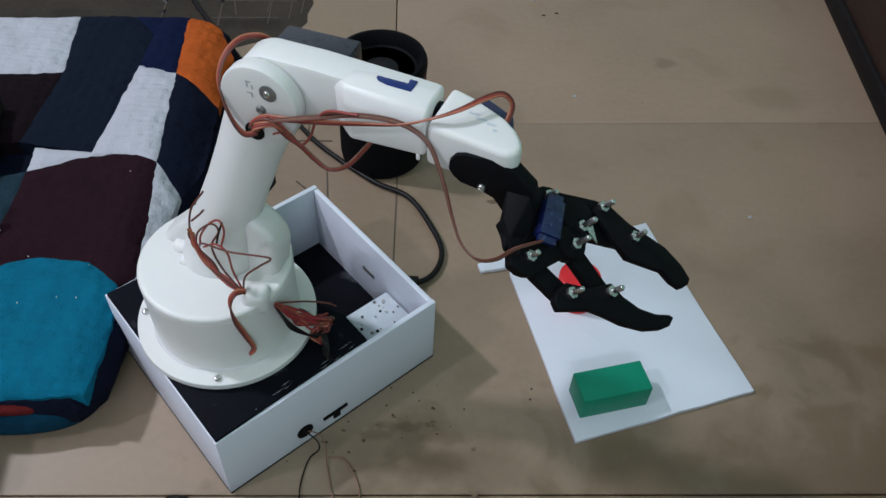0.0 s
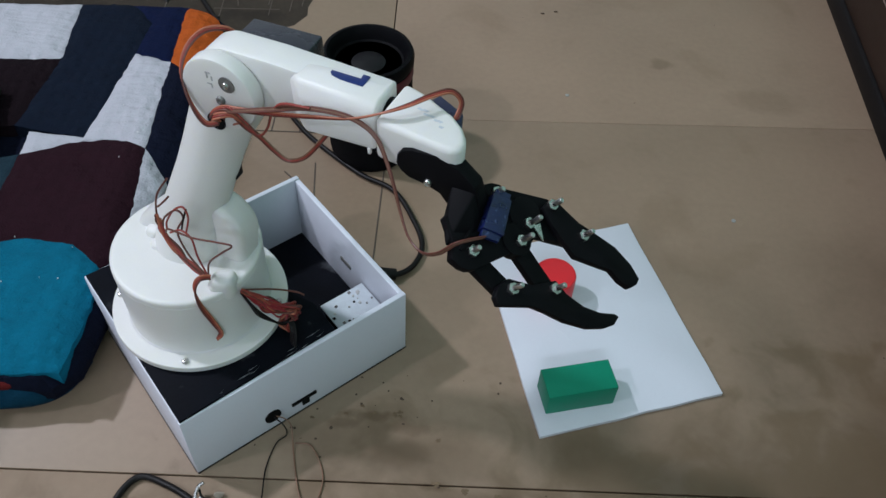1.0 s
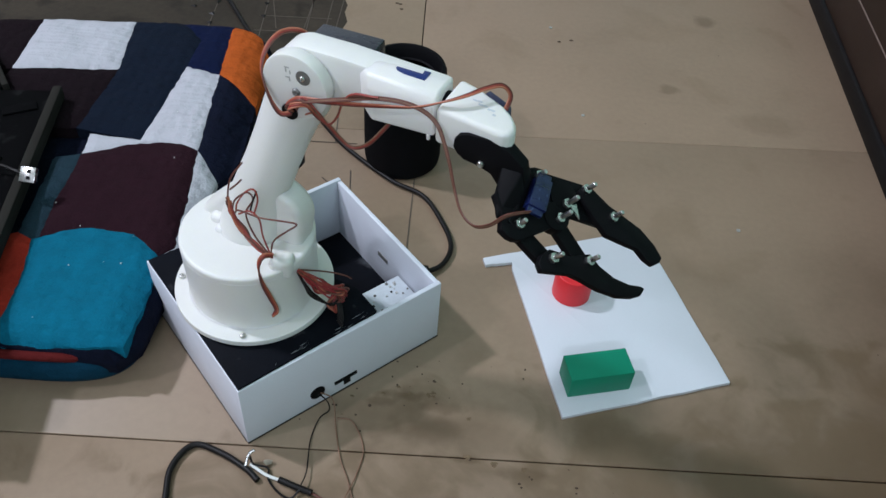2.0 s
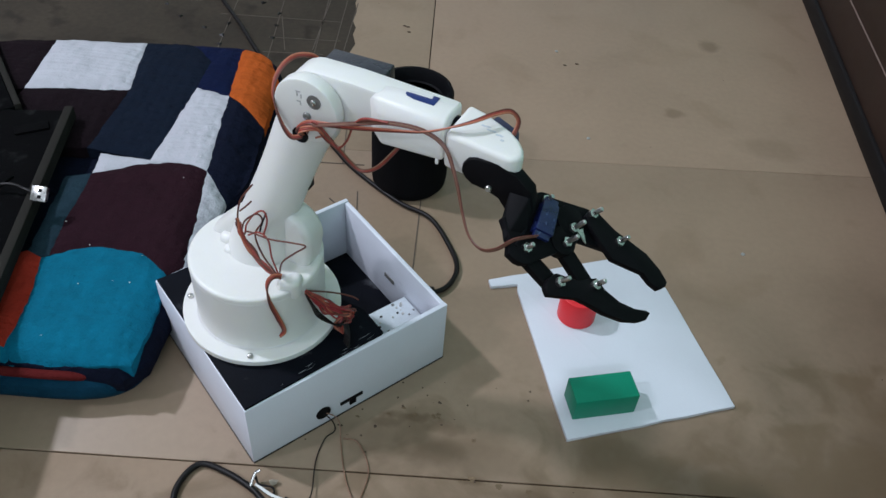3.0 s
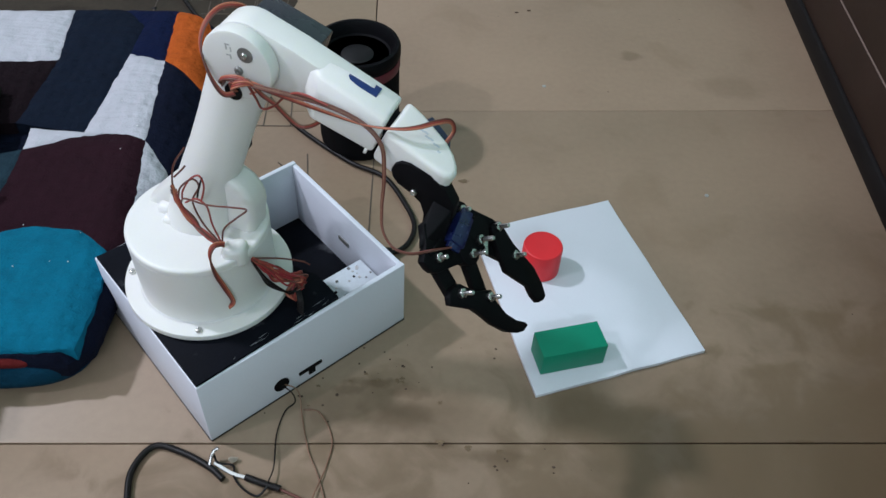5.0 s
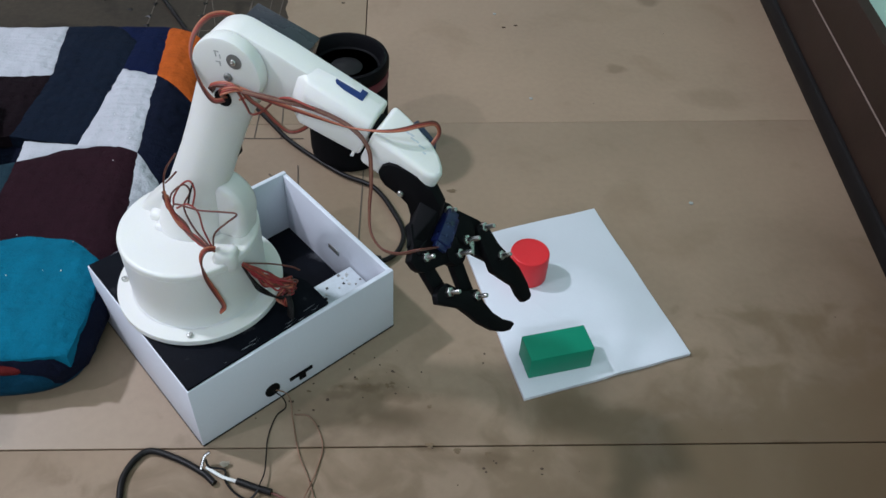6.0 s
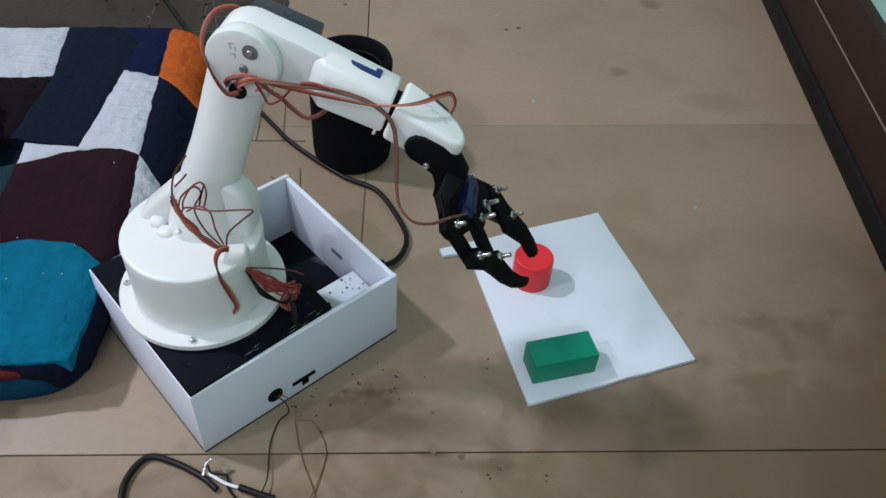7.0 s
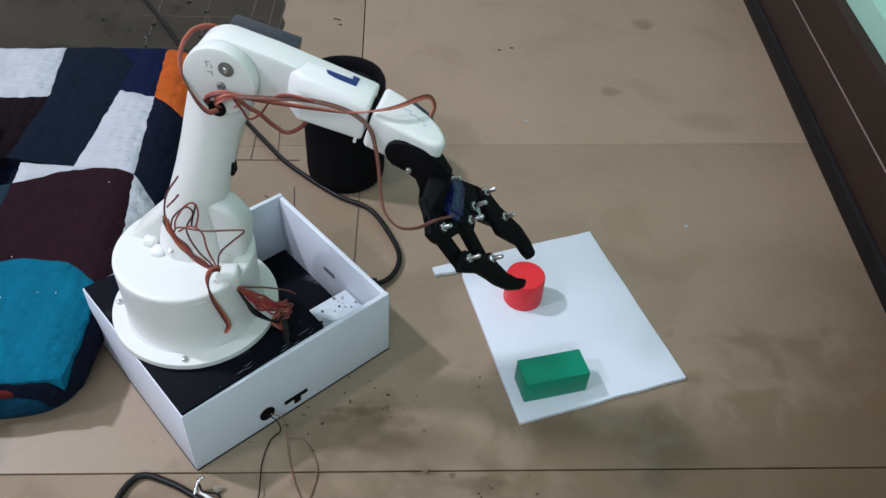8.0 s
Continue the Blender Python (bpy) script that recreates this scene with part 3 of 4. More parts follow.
gripper = part("gripper", plate([(-20, -8.4), (-8.5, 16.3), (-2.4, 21.6), (2, 23.2), (5.8, 22.7), (10.2, 19.5), (25.8, 16.5), (29.3, 10.2), (27.1, -0.8), (19.4, -6.6), (10, -17), (3.0, -25.0), (-0.5, -27), (-4.4, -27.5), (-10.2, -26.1), (-12.4, -17.3)], -3, 2, 0.6), M_BLACK, arm, "black printed gripper plate")
part("bracket", join(
    side_plate([(175.5, 281), (176.2, 286), (179, 290), (184, 292), (197, 292.4), (208, 288), (216.5, 280), (219, 267), (205, 253), (202.5, 263), (198, 269.5), (191, 272.5), (182, 274), (178, 277)], -24.5, -15.5, 1.2),
    hull([Vector((x, l, z)) * MM for x, l, z in ((204, -24.5, 277), (216, -24.5, 277), (216, -14, 277), (206, -14, 277))] + [GRIP @ (Vector(q) * MM) for q in ((-19, -8, -2), (-10, 14, -2), (4, 14, -3), (2, -14, -3), (-14, -20, -2))], 1.0 * MM)), M_BLACK, gripper)
screw(gripper, (192.4, -24.6, 275), (0, -1, 0), 2.0)
part("gripper_servo", join(plate([(-2.4, -6.5), (9.4, -5.0), (8.2, 14.8), (-2.0, 13.5)], 1.5, 8.0, 0.8), plate([(-1.6, -10.0), (8.4, -8.5), (7.6, 18.5), (-0.8, 17.5)], 4.0, 6.4, 0.4)), M_BLUE, gripper, "translucent blue servo motor")
part("servo_lip", plate([(-8.5, -20), (-6.6, -20.5), (-1.8, 12), (-3.4, 12.5)], 1.5, 3.2, 0.4), M_BLACK, gripper)
part("screw_tab", plate([(25, 11), (33, 6.5), (28.5, 14.5)], 3.0, 3.8, 0.1), M_STEEL, gripper, "small steel tab")
part("upper_gear", plate(arc(20, 15, 9.5, 0, 360, 26)[:-1] + [], -4.5, 3.0, 0.4), M_BLACK, gripper)
part("lower_gear", plate(arc(19, 0.5, 8.5, 0, 360, 26)[:-1], -4.5, 3.0, 0.4), M_BLACK, gripper)
for name, ends in (("upper_link", ((1.5, 17.5, 32, 27.5), (22.7, 12.2, 53.9, 20.9))), ("lower_link", ((-1.5, -17.5, 23.2, -25.7), (21, 0.2, 45.5, -14.5)))):
    for e in ends:
        part(name, plate(capsule(*e, 5.0), -5.2, -0.6, 0.5), M_BLACK, gripper)
part("upper_web", plate([(4, 22), (30, 31), (52, 24), (30, 10)], -5.0, -1.0, 0.4), M_BLACK, gripper)
for u, v, w in ((1.5, 17.5, 2), (-1.5, -17.5, 2), (22.7, 11.2, 2.6), (21, 0.2, 2.6)):
    bolt(gripper, u, v, w, 7 if u < 10 else 11)
upper_finger = part("upper_finger", plate([(28.0, 23.6), (31.4, 31.0), (34, 32), (38.1, 30.3), (50.2, 27.2), (59.6, 26.8), (75.0, 25.8), (87.0, 21.4), (94.0, 16.4), (93.2, 12.7), (89.5, 8.5), (82.8, 9.1), (75.6, 12.1), (65.5, 10.2), (53.2, 8.1), (48.0, 11.0), (40.6, 14.6), (31.9, 20.0)], -0.8, 3.6, 0.7), M_BLACK, arm, "curved black gripper finger")
lower_finger = part("lower_finger", plate([(15.8, -33.0), (19.1, -36.4), (36.6, -28.2), (44.8, -27.2), (56.8, -26.7), (70.3, -23.7), (80, -18.9), (84.6, -15), (86.4, -9.5), (83.4, -9.3), (74.9, -12.8), (64.4, -14.4), (53.2, -12.9), (45.4, -9.4), (33.7, -17.9), (20.1, -21.2), (16.1, -27.3)], -0.8, 3.6, 0.7), M_BLACK, arm, "curved black gripper finger")
for f, u, v in ((upper_finger, 32, 27), (upper_finger, 53.9, 20.9), (lower_finger, 23.2, -25.7), (lower_finger, 45.5, -14.5)):
    bolt(f, u, v, 3.6, 9)


def ribbon(parent, points, radius=0.9, steps=8, twist=5.0, mats=None):
    p = [Vector(q) * MM for q in points]
    for k, mat in enumerate(mats or (M_W_BROWN, M_W_RED, M_W_ORANGE)):
        part("wire", tube(p, radius * MM, 7, steps, (k - 1) * 1.7 * radius * MM, twist), mat, parent)


ribbon(forearm, [(70, -18.5, 267), (70, -24, 275), (78, -24, 282), (89, -23, 283.5), (106, -22, 286), (132, -21.5, 292), (152, -20.5, 297), (168, -18, 304), (177, -11, 306), (184, -1, 306.5), (190, 8, 304.5), (194.5, 10, 298), (194, 4, 291)], 0.58)
ribbon(forearm, [(70, -18.5, 266), (74, -24, 278), (90, -24, 284), (110, -22, 290), (128, -21.5, 296), (146, -21, 298), (158, -21.5, 296), (166, -23, 291), (171, -25.5, 283), (176, -29, 273), (181, -33, 260), (188, -39, 250), (198, -45, 249), (208, -48, 256), (216, -46.5, 264.5), (221, -41, 264), (225.5, -34, 261)], 0.5, twist=3.0, mats=(M_W_BROWN, M_W_TAN, M_W_BROWN))
ribbon(upper, [(70, -18.5, 266), (64, -23, 267), (57, -22, 277), (51, -17, 290), (51, -9, 300), (55, 2, 305), (62, 12, 302), (68, 17, 292)], 0.6)
ribbon(upper, [(70, -18.5, 267), (72, -25, 277), (82, -24, 281), (89, -22, 272), (95, -20, 266), (101, -18, 257), (108, -17, 252), (118, -16, 257), (127, -12, 268), (133, -6, 277)], 0.5, twist=2.0, mats=(M_W_BROWN, M_W_RED, M_W_TAN))
for k, mat in enumerate((M_W_BROWN, M_W_RED)):
    part("wire", tube([Vector(q) * MM for q in ((72, -18, 267), (82, -24, 283 + k), (91, -22, 274), (96, -21, 268), (102, -21, 275), (107, -21, 287), (115, -22, 294 + k), (130, -22, 297))], 0.7 * MM), mat, forearm)
for k in range(3):
    part("wire", tube([Vector(q) * MM for q in ((69 + k, -18, 267), (74, -26 - k, 278 - k), (83, -25, 281 - k), (87, -22.5, 275), (80, -20, 269))], 0.6 * MM), (M_W_ORANGE, M_W_RED, M_W_ORANGE)[k], upper)

# loose wires on the waist and the base
G3 = lambda *pts: [Vector(q) * MM for q in pts]
for k in range(11):
    j = lambda a=1.9: random.uniform(-a, a)
    part("wire", tube(G3((9 + j(), -20 + j(1), 173 + j(3)), (12 + j(), -22 + j(1), 163 + j()), (20 + j(), -23 + j(1), 151 + j()), (29 + j(), -24 + j(1), 142 + j()), (38 + j(0.8), -25 + j(0.8), 138), (45, -27, 139)), 0.95 * MM), (M_W_RED, M_W_BROWN, M_W_ORANGE)[k % 3], waist)
for pts, mat in (
        (((24, -18, 211), (13, -19, 193), (9, -20, 174), (12, -21, 163), (20, -22.5, 152), (30, -24, 143)), M_W_BROWN), (((14, -22, 163), (20, -24, 171), (38, -25, 173), (56, -25, 178), (67, -25, 180), (58, -25, 169), (47, -25.5, 155), (44, -26.5, 141)), M_W_BROWN),
        (((33, -19, 190), (30, -21, 180), (28, -22, 172)), M_CABLE), (((15, -21, 166), (17, -21, 174), (24, -20, 186), (31, -19, 191), (34, -20, 184), (31, -22, 171)), M_W_RED),
        (((12, -21, 166), (16, -21, 177), (26, -20, 187), (30, -20, 182), (24, -22, 168), (30, -24, 152), (42, -26, 140)), M_W_BROWN), (((18, -22, 165), (28, -23, 173), (36, -24, 170), (38, -25, 156), (41, -25.5, 146), (44, -26.5, 140)), M_W_RED),
        (((13, -21, 185), (19, -20, 192), (22, -19, 196)), M_W_BROWN)):
    part("wire", tube(G3(*pts), 0.65 * MM), mat, waist)
part("wire_clamp", hull(G3(*[(x, l, z) for x, l in ((40, -28), (55, -20), (51, -6), (36, -13)) for z in (112, 131)]), 5 * MM, 4), M_WHITE, waist)
ribbon(waist, [(46, -27, 142), (42, -33, 144), (40, -37, 137), (41, -37, 121), (44, -34, 103), (46, -31, 86), (43, -33, 80)], 0.72)
for k in range(30):
    j = lambda a=4.4: random.uniform(-a, a)
    part("wire", tube(G3((51, -13 + j(1), 119 + j(1)), (58 + j(1), -7 + j(1.5), 106 + j()), (65 + j(), 0 + j(), 93 + j()), (73 + j(), 8 + j(), 87 + j()), (72 + j(), 12 + j(), 78 + j()), (68 + j(), 6 + j(), 72 + j()), (72, 2, 66)), 0.7 * MM), (M_W_RED, M_W_BROWN, M_W_CRIMSON, M_W_ORANGE, M_W_CRIMSON)[k % 5], base)
part("wire", tube(G3((51, -12, 119), (62, 5, 106), (72, 16, 96), (76, 20, 90)), 0.65 * MM), M_W_BROWN, base)
for k in range(5):
    part("wire", tube(G3((51, -14, 118), (54 + k * 0.6, -11, 102), (57 + k, -8, 88 + k), (66 + k, -1, 77), (72, 3 + k, 76), (75 + k, 0, 70), (76 + k * 1.5, -4 - k, 60)), 0.75 * MM), M_CABLE, base)

# the base and the waist are scaled down to keep their size in the camera's view
for ob in (base, waist, *base.children, *waist.children):
    ob.data.transform(Matrix.Scale(0.9276, 4))
for ob in waist.children:
    if ob.name.startswith("wire"):
        ob.data.transform(Matrix.Translation((-0.0045, 0.0, 0.0020)))

# ---- cables on the floor ----
mains = holder("power_cable", "thick black power cable looping round the speaker", "cable")
part("cord", tube([(-0.0239, 0.5212, 0.016), (-0.003, 0.5216, 0.010), (0.0143, 0.5248, 0.005), (0.0271, 0.5371, 0.0035), (0.032, 0.5586, 0.0035), (0.0233, 0.5842, 0.0035), (0.0018, 0.6194, 0.0035), (-0.032, 0.6382, 0.0035), (-0.0793, 0.6779, 0.0035), (-0.1054, 0.7085, 0.0035), (-0.1546, 0.7734, 0.0035), (-0.2213, 0.8654, 0.0035), (-0.2586, 0.9246, 0.0035), (-0.2964, 0.9804, 0.0035), (-0.3512, 1.0629, 0.0035)], 0.0023, 12), M_CABLE, mains)
part("plug", tube([(-0.0258, 0.5207, 0.0165), (-0.001, 0.5219, 0.0095), (0.0134, 0.5243, 0.0055)], 0.0047, 12), M_CABLE, mains)

lead = holder("spliced_lead", "black lead with a taped splice and white wire end", "cable")
part("cord", tube([(-0.141, 0.2632, 0.0026), (-0.1459, 0.2949, 0.0026), (-0.1488, 0.3193, 0.0026), (-0.1384, 0.3381, 0.0026), (-0.1178, 0.3341, 0.0026), (-0.0976, 0.3241, 0.0026), (-0.0869, 0.3157, 0.0026)], 0.0023, 12), M_CABLE, lead)
part("white_core", tube([(-0.0947, 0.3273, 0.003), (-0.082, 0.3205, 0.0025), (-0.072, 0.3177, 0.0022)], 0.0012), M_W_WHITE, lead)
part("sleeve", tube([(-0.072, 0.3177, 0.0028), (-0.0596, 0.3135, 0.0028), (-0.0476, 0.3101, 0.0026)], 0.0024, 10), M_CABLE, lead)
part("core", tube([(-0.0476, 0.3101, 0.002), (-0.0274, 0.3023, 0.0015), (0.0018, 0.2933, 0.0015)], 0.0009), M_W_BROWN, lead)
part("core", tube([(-0.0956, 0.3316, 0.006), (-0.0919, 0.3268, 0.004), (-0.0819, 0.3259, 0.0025), (-0.0795, 0.3174, 0.002), (-0.0717, 0.3093, 0.0015), (-0.062, 0.3051, 0.0015), (-0.0558, 0.311, 0.0045)], 0.0008), M_CABLE, lead)
part("bare_end", tube([(-0.0976, 0.325, 0.004), (-0.0958, 0.3316, 0.009), (-0.0924, 0.3343, 0.011)], 0.0012), M_STEEL, lead)
for name, pts, mat in (("hole_wire", [(-0.0588, 0.3854, 0.0145), (-0.049, 0.3802, 0.012), (-0.0469, 0.3775, 0.003), (-0.0531, 0.3705, 0.0015), (-0.0563, 0.3519, 0.0015), (-0.054, 0.3256, 0.0045), (-0.0558, 0.3129, 0.0058)], M_CABLE),
                       ("hole_wire", [(-0.0588, 0.3858, 0.0145), (-0.0451, 0.3831, 0.010), (-0.0403, 0.3666, 0.0015), (-0.0326, 0.3399, 0.0015), (-0.0245, 0.3231, 0.0015), (-0.0172, 0.3031, 0.0015), (-0.0101, 0.2763, 0.0015)], M_W_TAN),
                       ("hole_wire", [(-0.0401, 0.3728, 0.0012), (-0.0281, 0.3706, 0.0012), (-0.0172, 0.3497, 0.0012), (-0.0192, 0.3277, 0.0012), (-0.0257, 0.3026, 0.0030), (-0.0273, 0.2764, 0.0012)], M_W_TAN)):
    thing(name, tube(pts, 0.0005), mat, "thin brown wire from the tray's hole trailing over the floor", "wire", "loose wires")

# ---- quilt ----
OUTLINE = [(-0.8347, 0.3719), (-0.5403, 0.374), (-0.2748, 0.3761), (-0.2035, 0.3818), (-0.19, 0.3984), (-0.1867, 0.4353), (-0.1837, 0.4905), (-0.173, 0.5565), (-0.1617, 0.6131), (-0.1643, 0.6882), (-0.165, 0.7663), (-0.1817, 0.8023), (-0.2206, 0.8176), (-0.4672, 0.7852), (-0.8093, 0.757)]
quilt = holder("patchwork_quilt", "folded patchwork quilt of teal, white, navy and orange cloth", "quilt")
bm = bmesh.new()
mid = Vector((-0.486, 0.585))
rings = []
dense = [q for a, b in zip(OUTLINE, OUTLINE[1:] + OUTLINE[:1]) for q in (Vector(a), Vector(a).lerp(Vector(b), 0.33), Vector(a).lerp(Vector(b), 0.67))]
for inset, z in ((0.030, 0.0), (0.012, 0.007), (0.002, 0.018), (0.001, 0.031), (0.006, 0.039), (0.018, 0.0425)):
    rings.append([bm.verts.new((*(q - (q - mid).normalized() * (inset + 0.003 * noise.noise((q.x * 30, q.y * 30, z * 60)))), z)) for q in dense])
for a, b in zip(rings, rings[1:]):
    for k in range(len(dense)):
        bm.faces.new((a[k], a[(k + 1) % len(dense)], b[(k + 1) % len(dense)], b[k]))
bm.faces.new(rings[0][::-1])
bm.faces.new(rings[-1])
part("quilt_body", bm, CLOTH["ink"], quilt, "dark navy quilt side and backing")


def quilt_height(x, y):
    edge = min(1.0, max(0.0, (min(-0.9993 * x + 0.0386 * y + -0.1945, -0.0027 * x + 1.0000 * y + -0.3743, 0.0435 * x + -0.9991 * y + 0.8217)) / 0.038))
    rise = 0.010 * min(1.0, max(0.0, (y - 0.45) / 0.22))
    return 0.0492 + rise + 0.004 * noise.noise((x * 9, y * 9, 0)) + 0.0015 * noise.noise((x * 40, y * 40, 3)) - 0.017 * (1 - edge) ** 2


def patch(points, colour):
    """A cloth patch, puffed towards its middle and stitched down along its edges."""
    bm = bmesh.new()
    bm.faces.new([bm.verts.new((x, y, 0)) for x, y in points])
    bmesh.ops.triangulate(bm, faces=bm.faces)
    for _ in range(6):
        long = [e for e in bm.edges if e.calc_length() > 0.0065]
        if not long:
            break
        bmesh.ops.subdivide_edges(bm, edges=long, cuts=1)
        bmesh.ops.triangulate(bm, faces=bm.faces)
    rim = [(Vector((*a, 0)), Vector((*b, 0))) for a, b in zip(points, points[1:] + points[:1])]
    for v in bm.verts:
        near = 1.0
        for a, b in rim:
            t = max(0, min(1, (v.co - a).dot(b - a) / (b - a).length_squared))
            near = min(near, (v.co - a.lerp(b, t)).length)
        v.co.z = quilt_height(v.co.x, v.co.y) + 0.0028 * (min(1, near / 0.012) ** 0.6) + (0.0008 * noise.noise((v.co.x * 90, v.co.y * 90, 7)) if near > 0.004 else 0)
        if near < 1e-5:
            v.co += Vector((0.0016 * noise.noise((v.co.x * 170, v.co.y * 170, 1)), 0.0016 * noise.noise((v.co.x * 170, v.co.y * 170, 5)), 0))
    border = [e for e in bm.edges if len(e.link_faces) == 1]
    low = bmesh.ops.extrude_edge_only(bm, edges=border)["geom"]
    for v in low:
        if isinstance(v, bmesh.types.BMVert):
            v.co.z -= 0.012
    return part("patch", bm, CLOTH[colour], quilt, {"ink": "dark navy", "lace": "white embroidered"}.get(colour, colour) + " cloth patch")


for colour, points in (
        ("white", [(-0.3992, 0.6801), (-0.4035, 0.7668), (-0.3142, 0.7834), (-0.3025, 0.6992)]), ("brown", [(-0.5126, 0.6545), (-0.5080, 0.7524), (-0.4035, 0.7668), (-0.3992, 0.6801)]),
        ("slate", [(-0.3142, 0.7834), (-0.2681, 0.7905), (-0.2390, 0.7580), (-0.2410, 0.7109), (-0.2465, 0.6539), (-0.2529, 0.6042), (-0.3135, 0.6121), (-0.3037, 0.6887)]), ("navy", [(-0.2681, 0.7905), (-0.2156, 0.7962), (-0.2062, 0.7025), (-0.2410, 0.7109), (-0.2390, 0.7580)]),
        ("brown", [(-0.3992, 0.6801), (-0.3025, 0.6992), (-0.3037, 0.6887), (-0.3135, 0.6121), (-0.3572, 0.6042), (-0.4154, 0.6053)]), ("orange", [(-0.2156, 0.7962), (-0.1837, 0.7811), (-0.1681, 0.7503), (-0.1672, 0.6770), (-0.2062, 0.7025)]),
        ("white", [(-0.2410, 0.7109), (-0.2062, 0.7025), (-0.2020, 0.6467), (-0.1985, 0.5960), (-0.2159, 0.6016), (-0.2336, 0.6029), (-0.2620, 0.5971), (-0.2964, 0.5800), (-0.2990, 0.6073), (-0.2529, 0.6042), (-0.2465, 0.6539)]), ("ink", [(-0.2062, 0.7025), (-0.1672, 0.6770), (-0.1650, 0.6055), (-0.1758, 0.5687), (-0.1985, 0.5960), (-0.2020, 0.6467)]),
        ("maroon", [(-0.2964, 0.5800), (-0.2620, 0.5971), (-0.2336, 0.6029), (-0.2159, 0.6016), (-0.1985, 0.5960), (-0.1925, 0.5396), (-0.1890, 0.4861), (-0.1978, 0.4756), (-0.2227, 0.4917), (-0.2564, 0.4947), (-0.2818, 0.4883), (-0.2956, 0.4813), (-0.2971, 0.5246)]),
        ("lace", [(-0.1985, 0.5960), (-0.1758, 0.5687), (-0.1785, 0.5503), (-0.1893, 0.4818), (-0.1890, 0.4861), (-0.1925, 0.5396)]), ("teal", [(-0.3002, 0.4778), (-0.2818, 0.4883), (-0.2564, 0.4947), (-0.2227, 0.4917), (-0.1978, 0.4756), (-0.1949, 0.4323), (-0.1966, 0.3885), (-0.2843, 0.3808), (-0.2935, 0.3926), (-0.2907, 0.4152)]),
        ("dusk", [(-0.3169, 0.5727), (-0.2964, 0.5800), (-0.2971, 0.5246), (-0.2956, 0.4813), (-0.3002, 0.4778), (-0.3130, 0.4837)]), ("red", [(-0.3575, 0.4574), (-0.3130, 0.4837), (-0.3002, 0.4778), (-0.2928, 0.4495), (-0.2907, 0.4152), (-0.2935, 0.3926), (-0.3607, 0.3949)]),
        ("teal", [(-0.5348, 0.3799), (-0.5301, 0.4557), (-0.3575, 0.4574), (-0.3607, 0.3949), (-0.2935, 0.3926), (-0.2843, 0.3808)])):
    patch(points, colour)
part("hem", tube([(-0.5391, 0.3756, 0.0355), (-0.3821, 0.376, 0.0355), (-0.2927, 0.3771, 0.036), (-0.252, 0.379, 0.035), (-0.2309, 0.3842, 0.031), (-0.2195, 0.3945, 0.026)], 0.0036, 10), CLOTH["hem"], quilt, "red hem strip")
part("side_patch", tube([(-0.5398, 0.3848, 0.019), (-0.3821, 0.3851, 0.019), (-0.2744, 0.3867, 0.019), (-0.2333, 0.39, 0.019), (-0.2137, 0.4002, 0.018), (-0.2074, 0.4215, 0.017)], 0.0155, 16), CLOTH["side"], quilt, "dark blue side cloth")

# ---- laptop on the quilt ----
LAP = pose(-0.3340, 0.6434, 0.0625, 0, 0, -172.0) @ Matrix.Scale(0.972, 4)
laptop = holder("laptop", "black laptop base with grey edge lying on the quilt", "laptop", LAP)
part("base_shell", block(0.0085, 0.24, 0.0, 0.34, 0, 0.009, 0.002), M_LAPTOP, laptop)
part("side_edge", block(0.0, 0.0083, -0.002, 0.34, -0.001, 0.0125, 0.0015), M_EDGE, laptop, "grey brown side edge")
part("lid_edge", block(0.0, 0.14, -0.003, 0.003, 0.0, 0.012, 0.0015, pose(0.052, -0.004, 0, 0, 0, -62)), M_EDGE, laptop, "grey brown lid edge")
part("lid", block(0.0, 0.14, 0.003, 0.16, 0.002, 0.010, 0.0015, pose(0.052, -0.004, 0, 0, 0, -62)), M_LAPTOP, laptop)
# raised bars stand in for unclear dark clutter with faint glints
for x, y, turn, size in ((0.03, 0.03, 20, 0.03), (0.07, 0.05, -35, 0.04), (0.04, 0.11, 60, 0.035), (0.09, 0.13, 10, 0.05), (0.05, 0.19, -20, 0.04)):
    part("hinge_cover", block(-size / 2, size / 2, -0.006, 0.006, 0.0088, 0.0112, 0.001, pose(x, y, 0, 0, 0, turn)), M_LAPTOP, laptop)
usb = holder("usb_plug", "steel usb plug resting on the laptop's edge", "usb plug", pose(-0.3121, 0.5200, 0.080, 42, 0, -4))
part("shell", block(-0.0065, 0.0065, -0.0062, 0.0062, -0.0045, 0.0, 0.0005), M_STEEL, usb)
for y in (-0.0040, 0.0014):
    part("contact_hole", block(-0.0004, 0.0026, y, y + 0.0026, -0.0004, 0.0003), M_BLACK, usb)
part("lead", tube([(-0.006, 0, -0.002), (-0.014, 0.002, -0.004), (-0.03, 0.004, -0.003), (-0.06, -0.006, -0.003)], 0.0014), M_CABLE, usb)
lint = bmesh.new()
for i in range(11):
    x, y = random.uniform(-0.31, -0.20), random.uniform(0.40, 0.75)
    bmesh.ops.create_icosphere(lint, subdivisions=1, radius=random.uniform(0.0003, 0.0007), matrix=Matrix.Translation((x, y, quilt_height(x, y) + 0.0036)))
thing("quilt_lint", lint, M_W_WHITE, "white specks of lint on the quilt", "lint", kind="stuff")

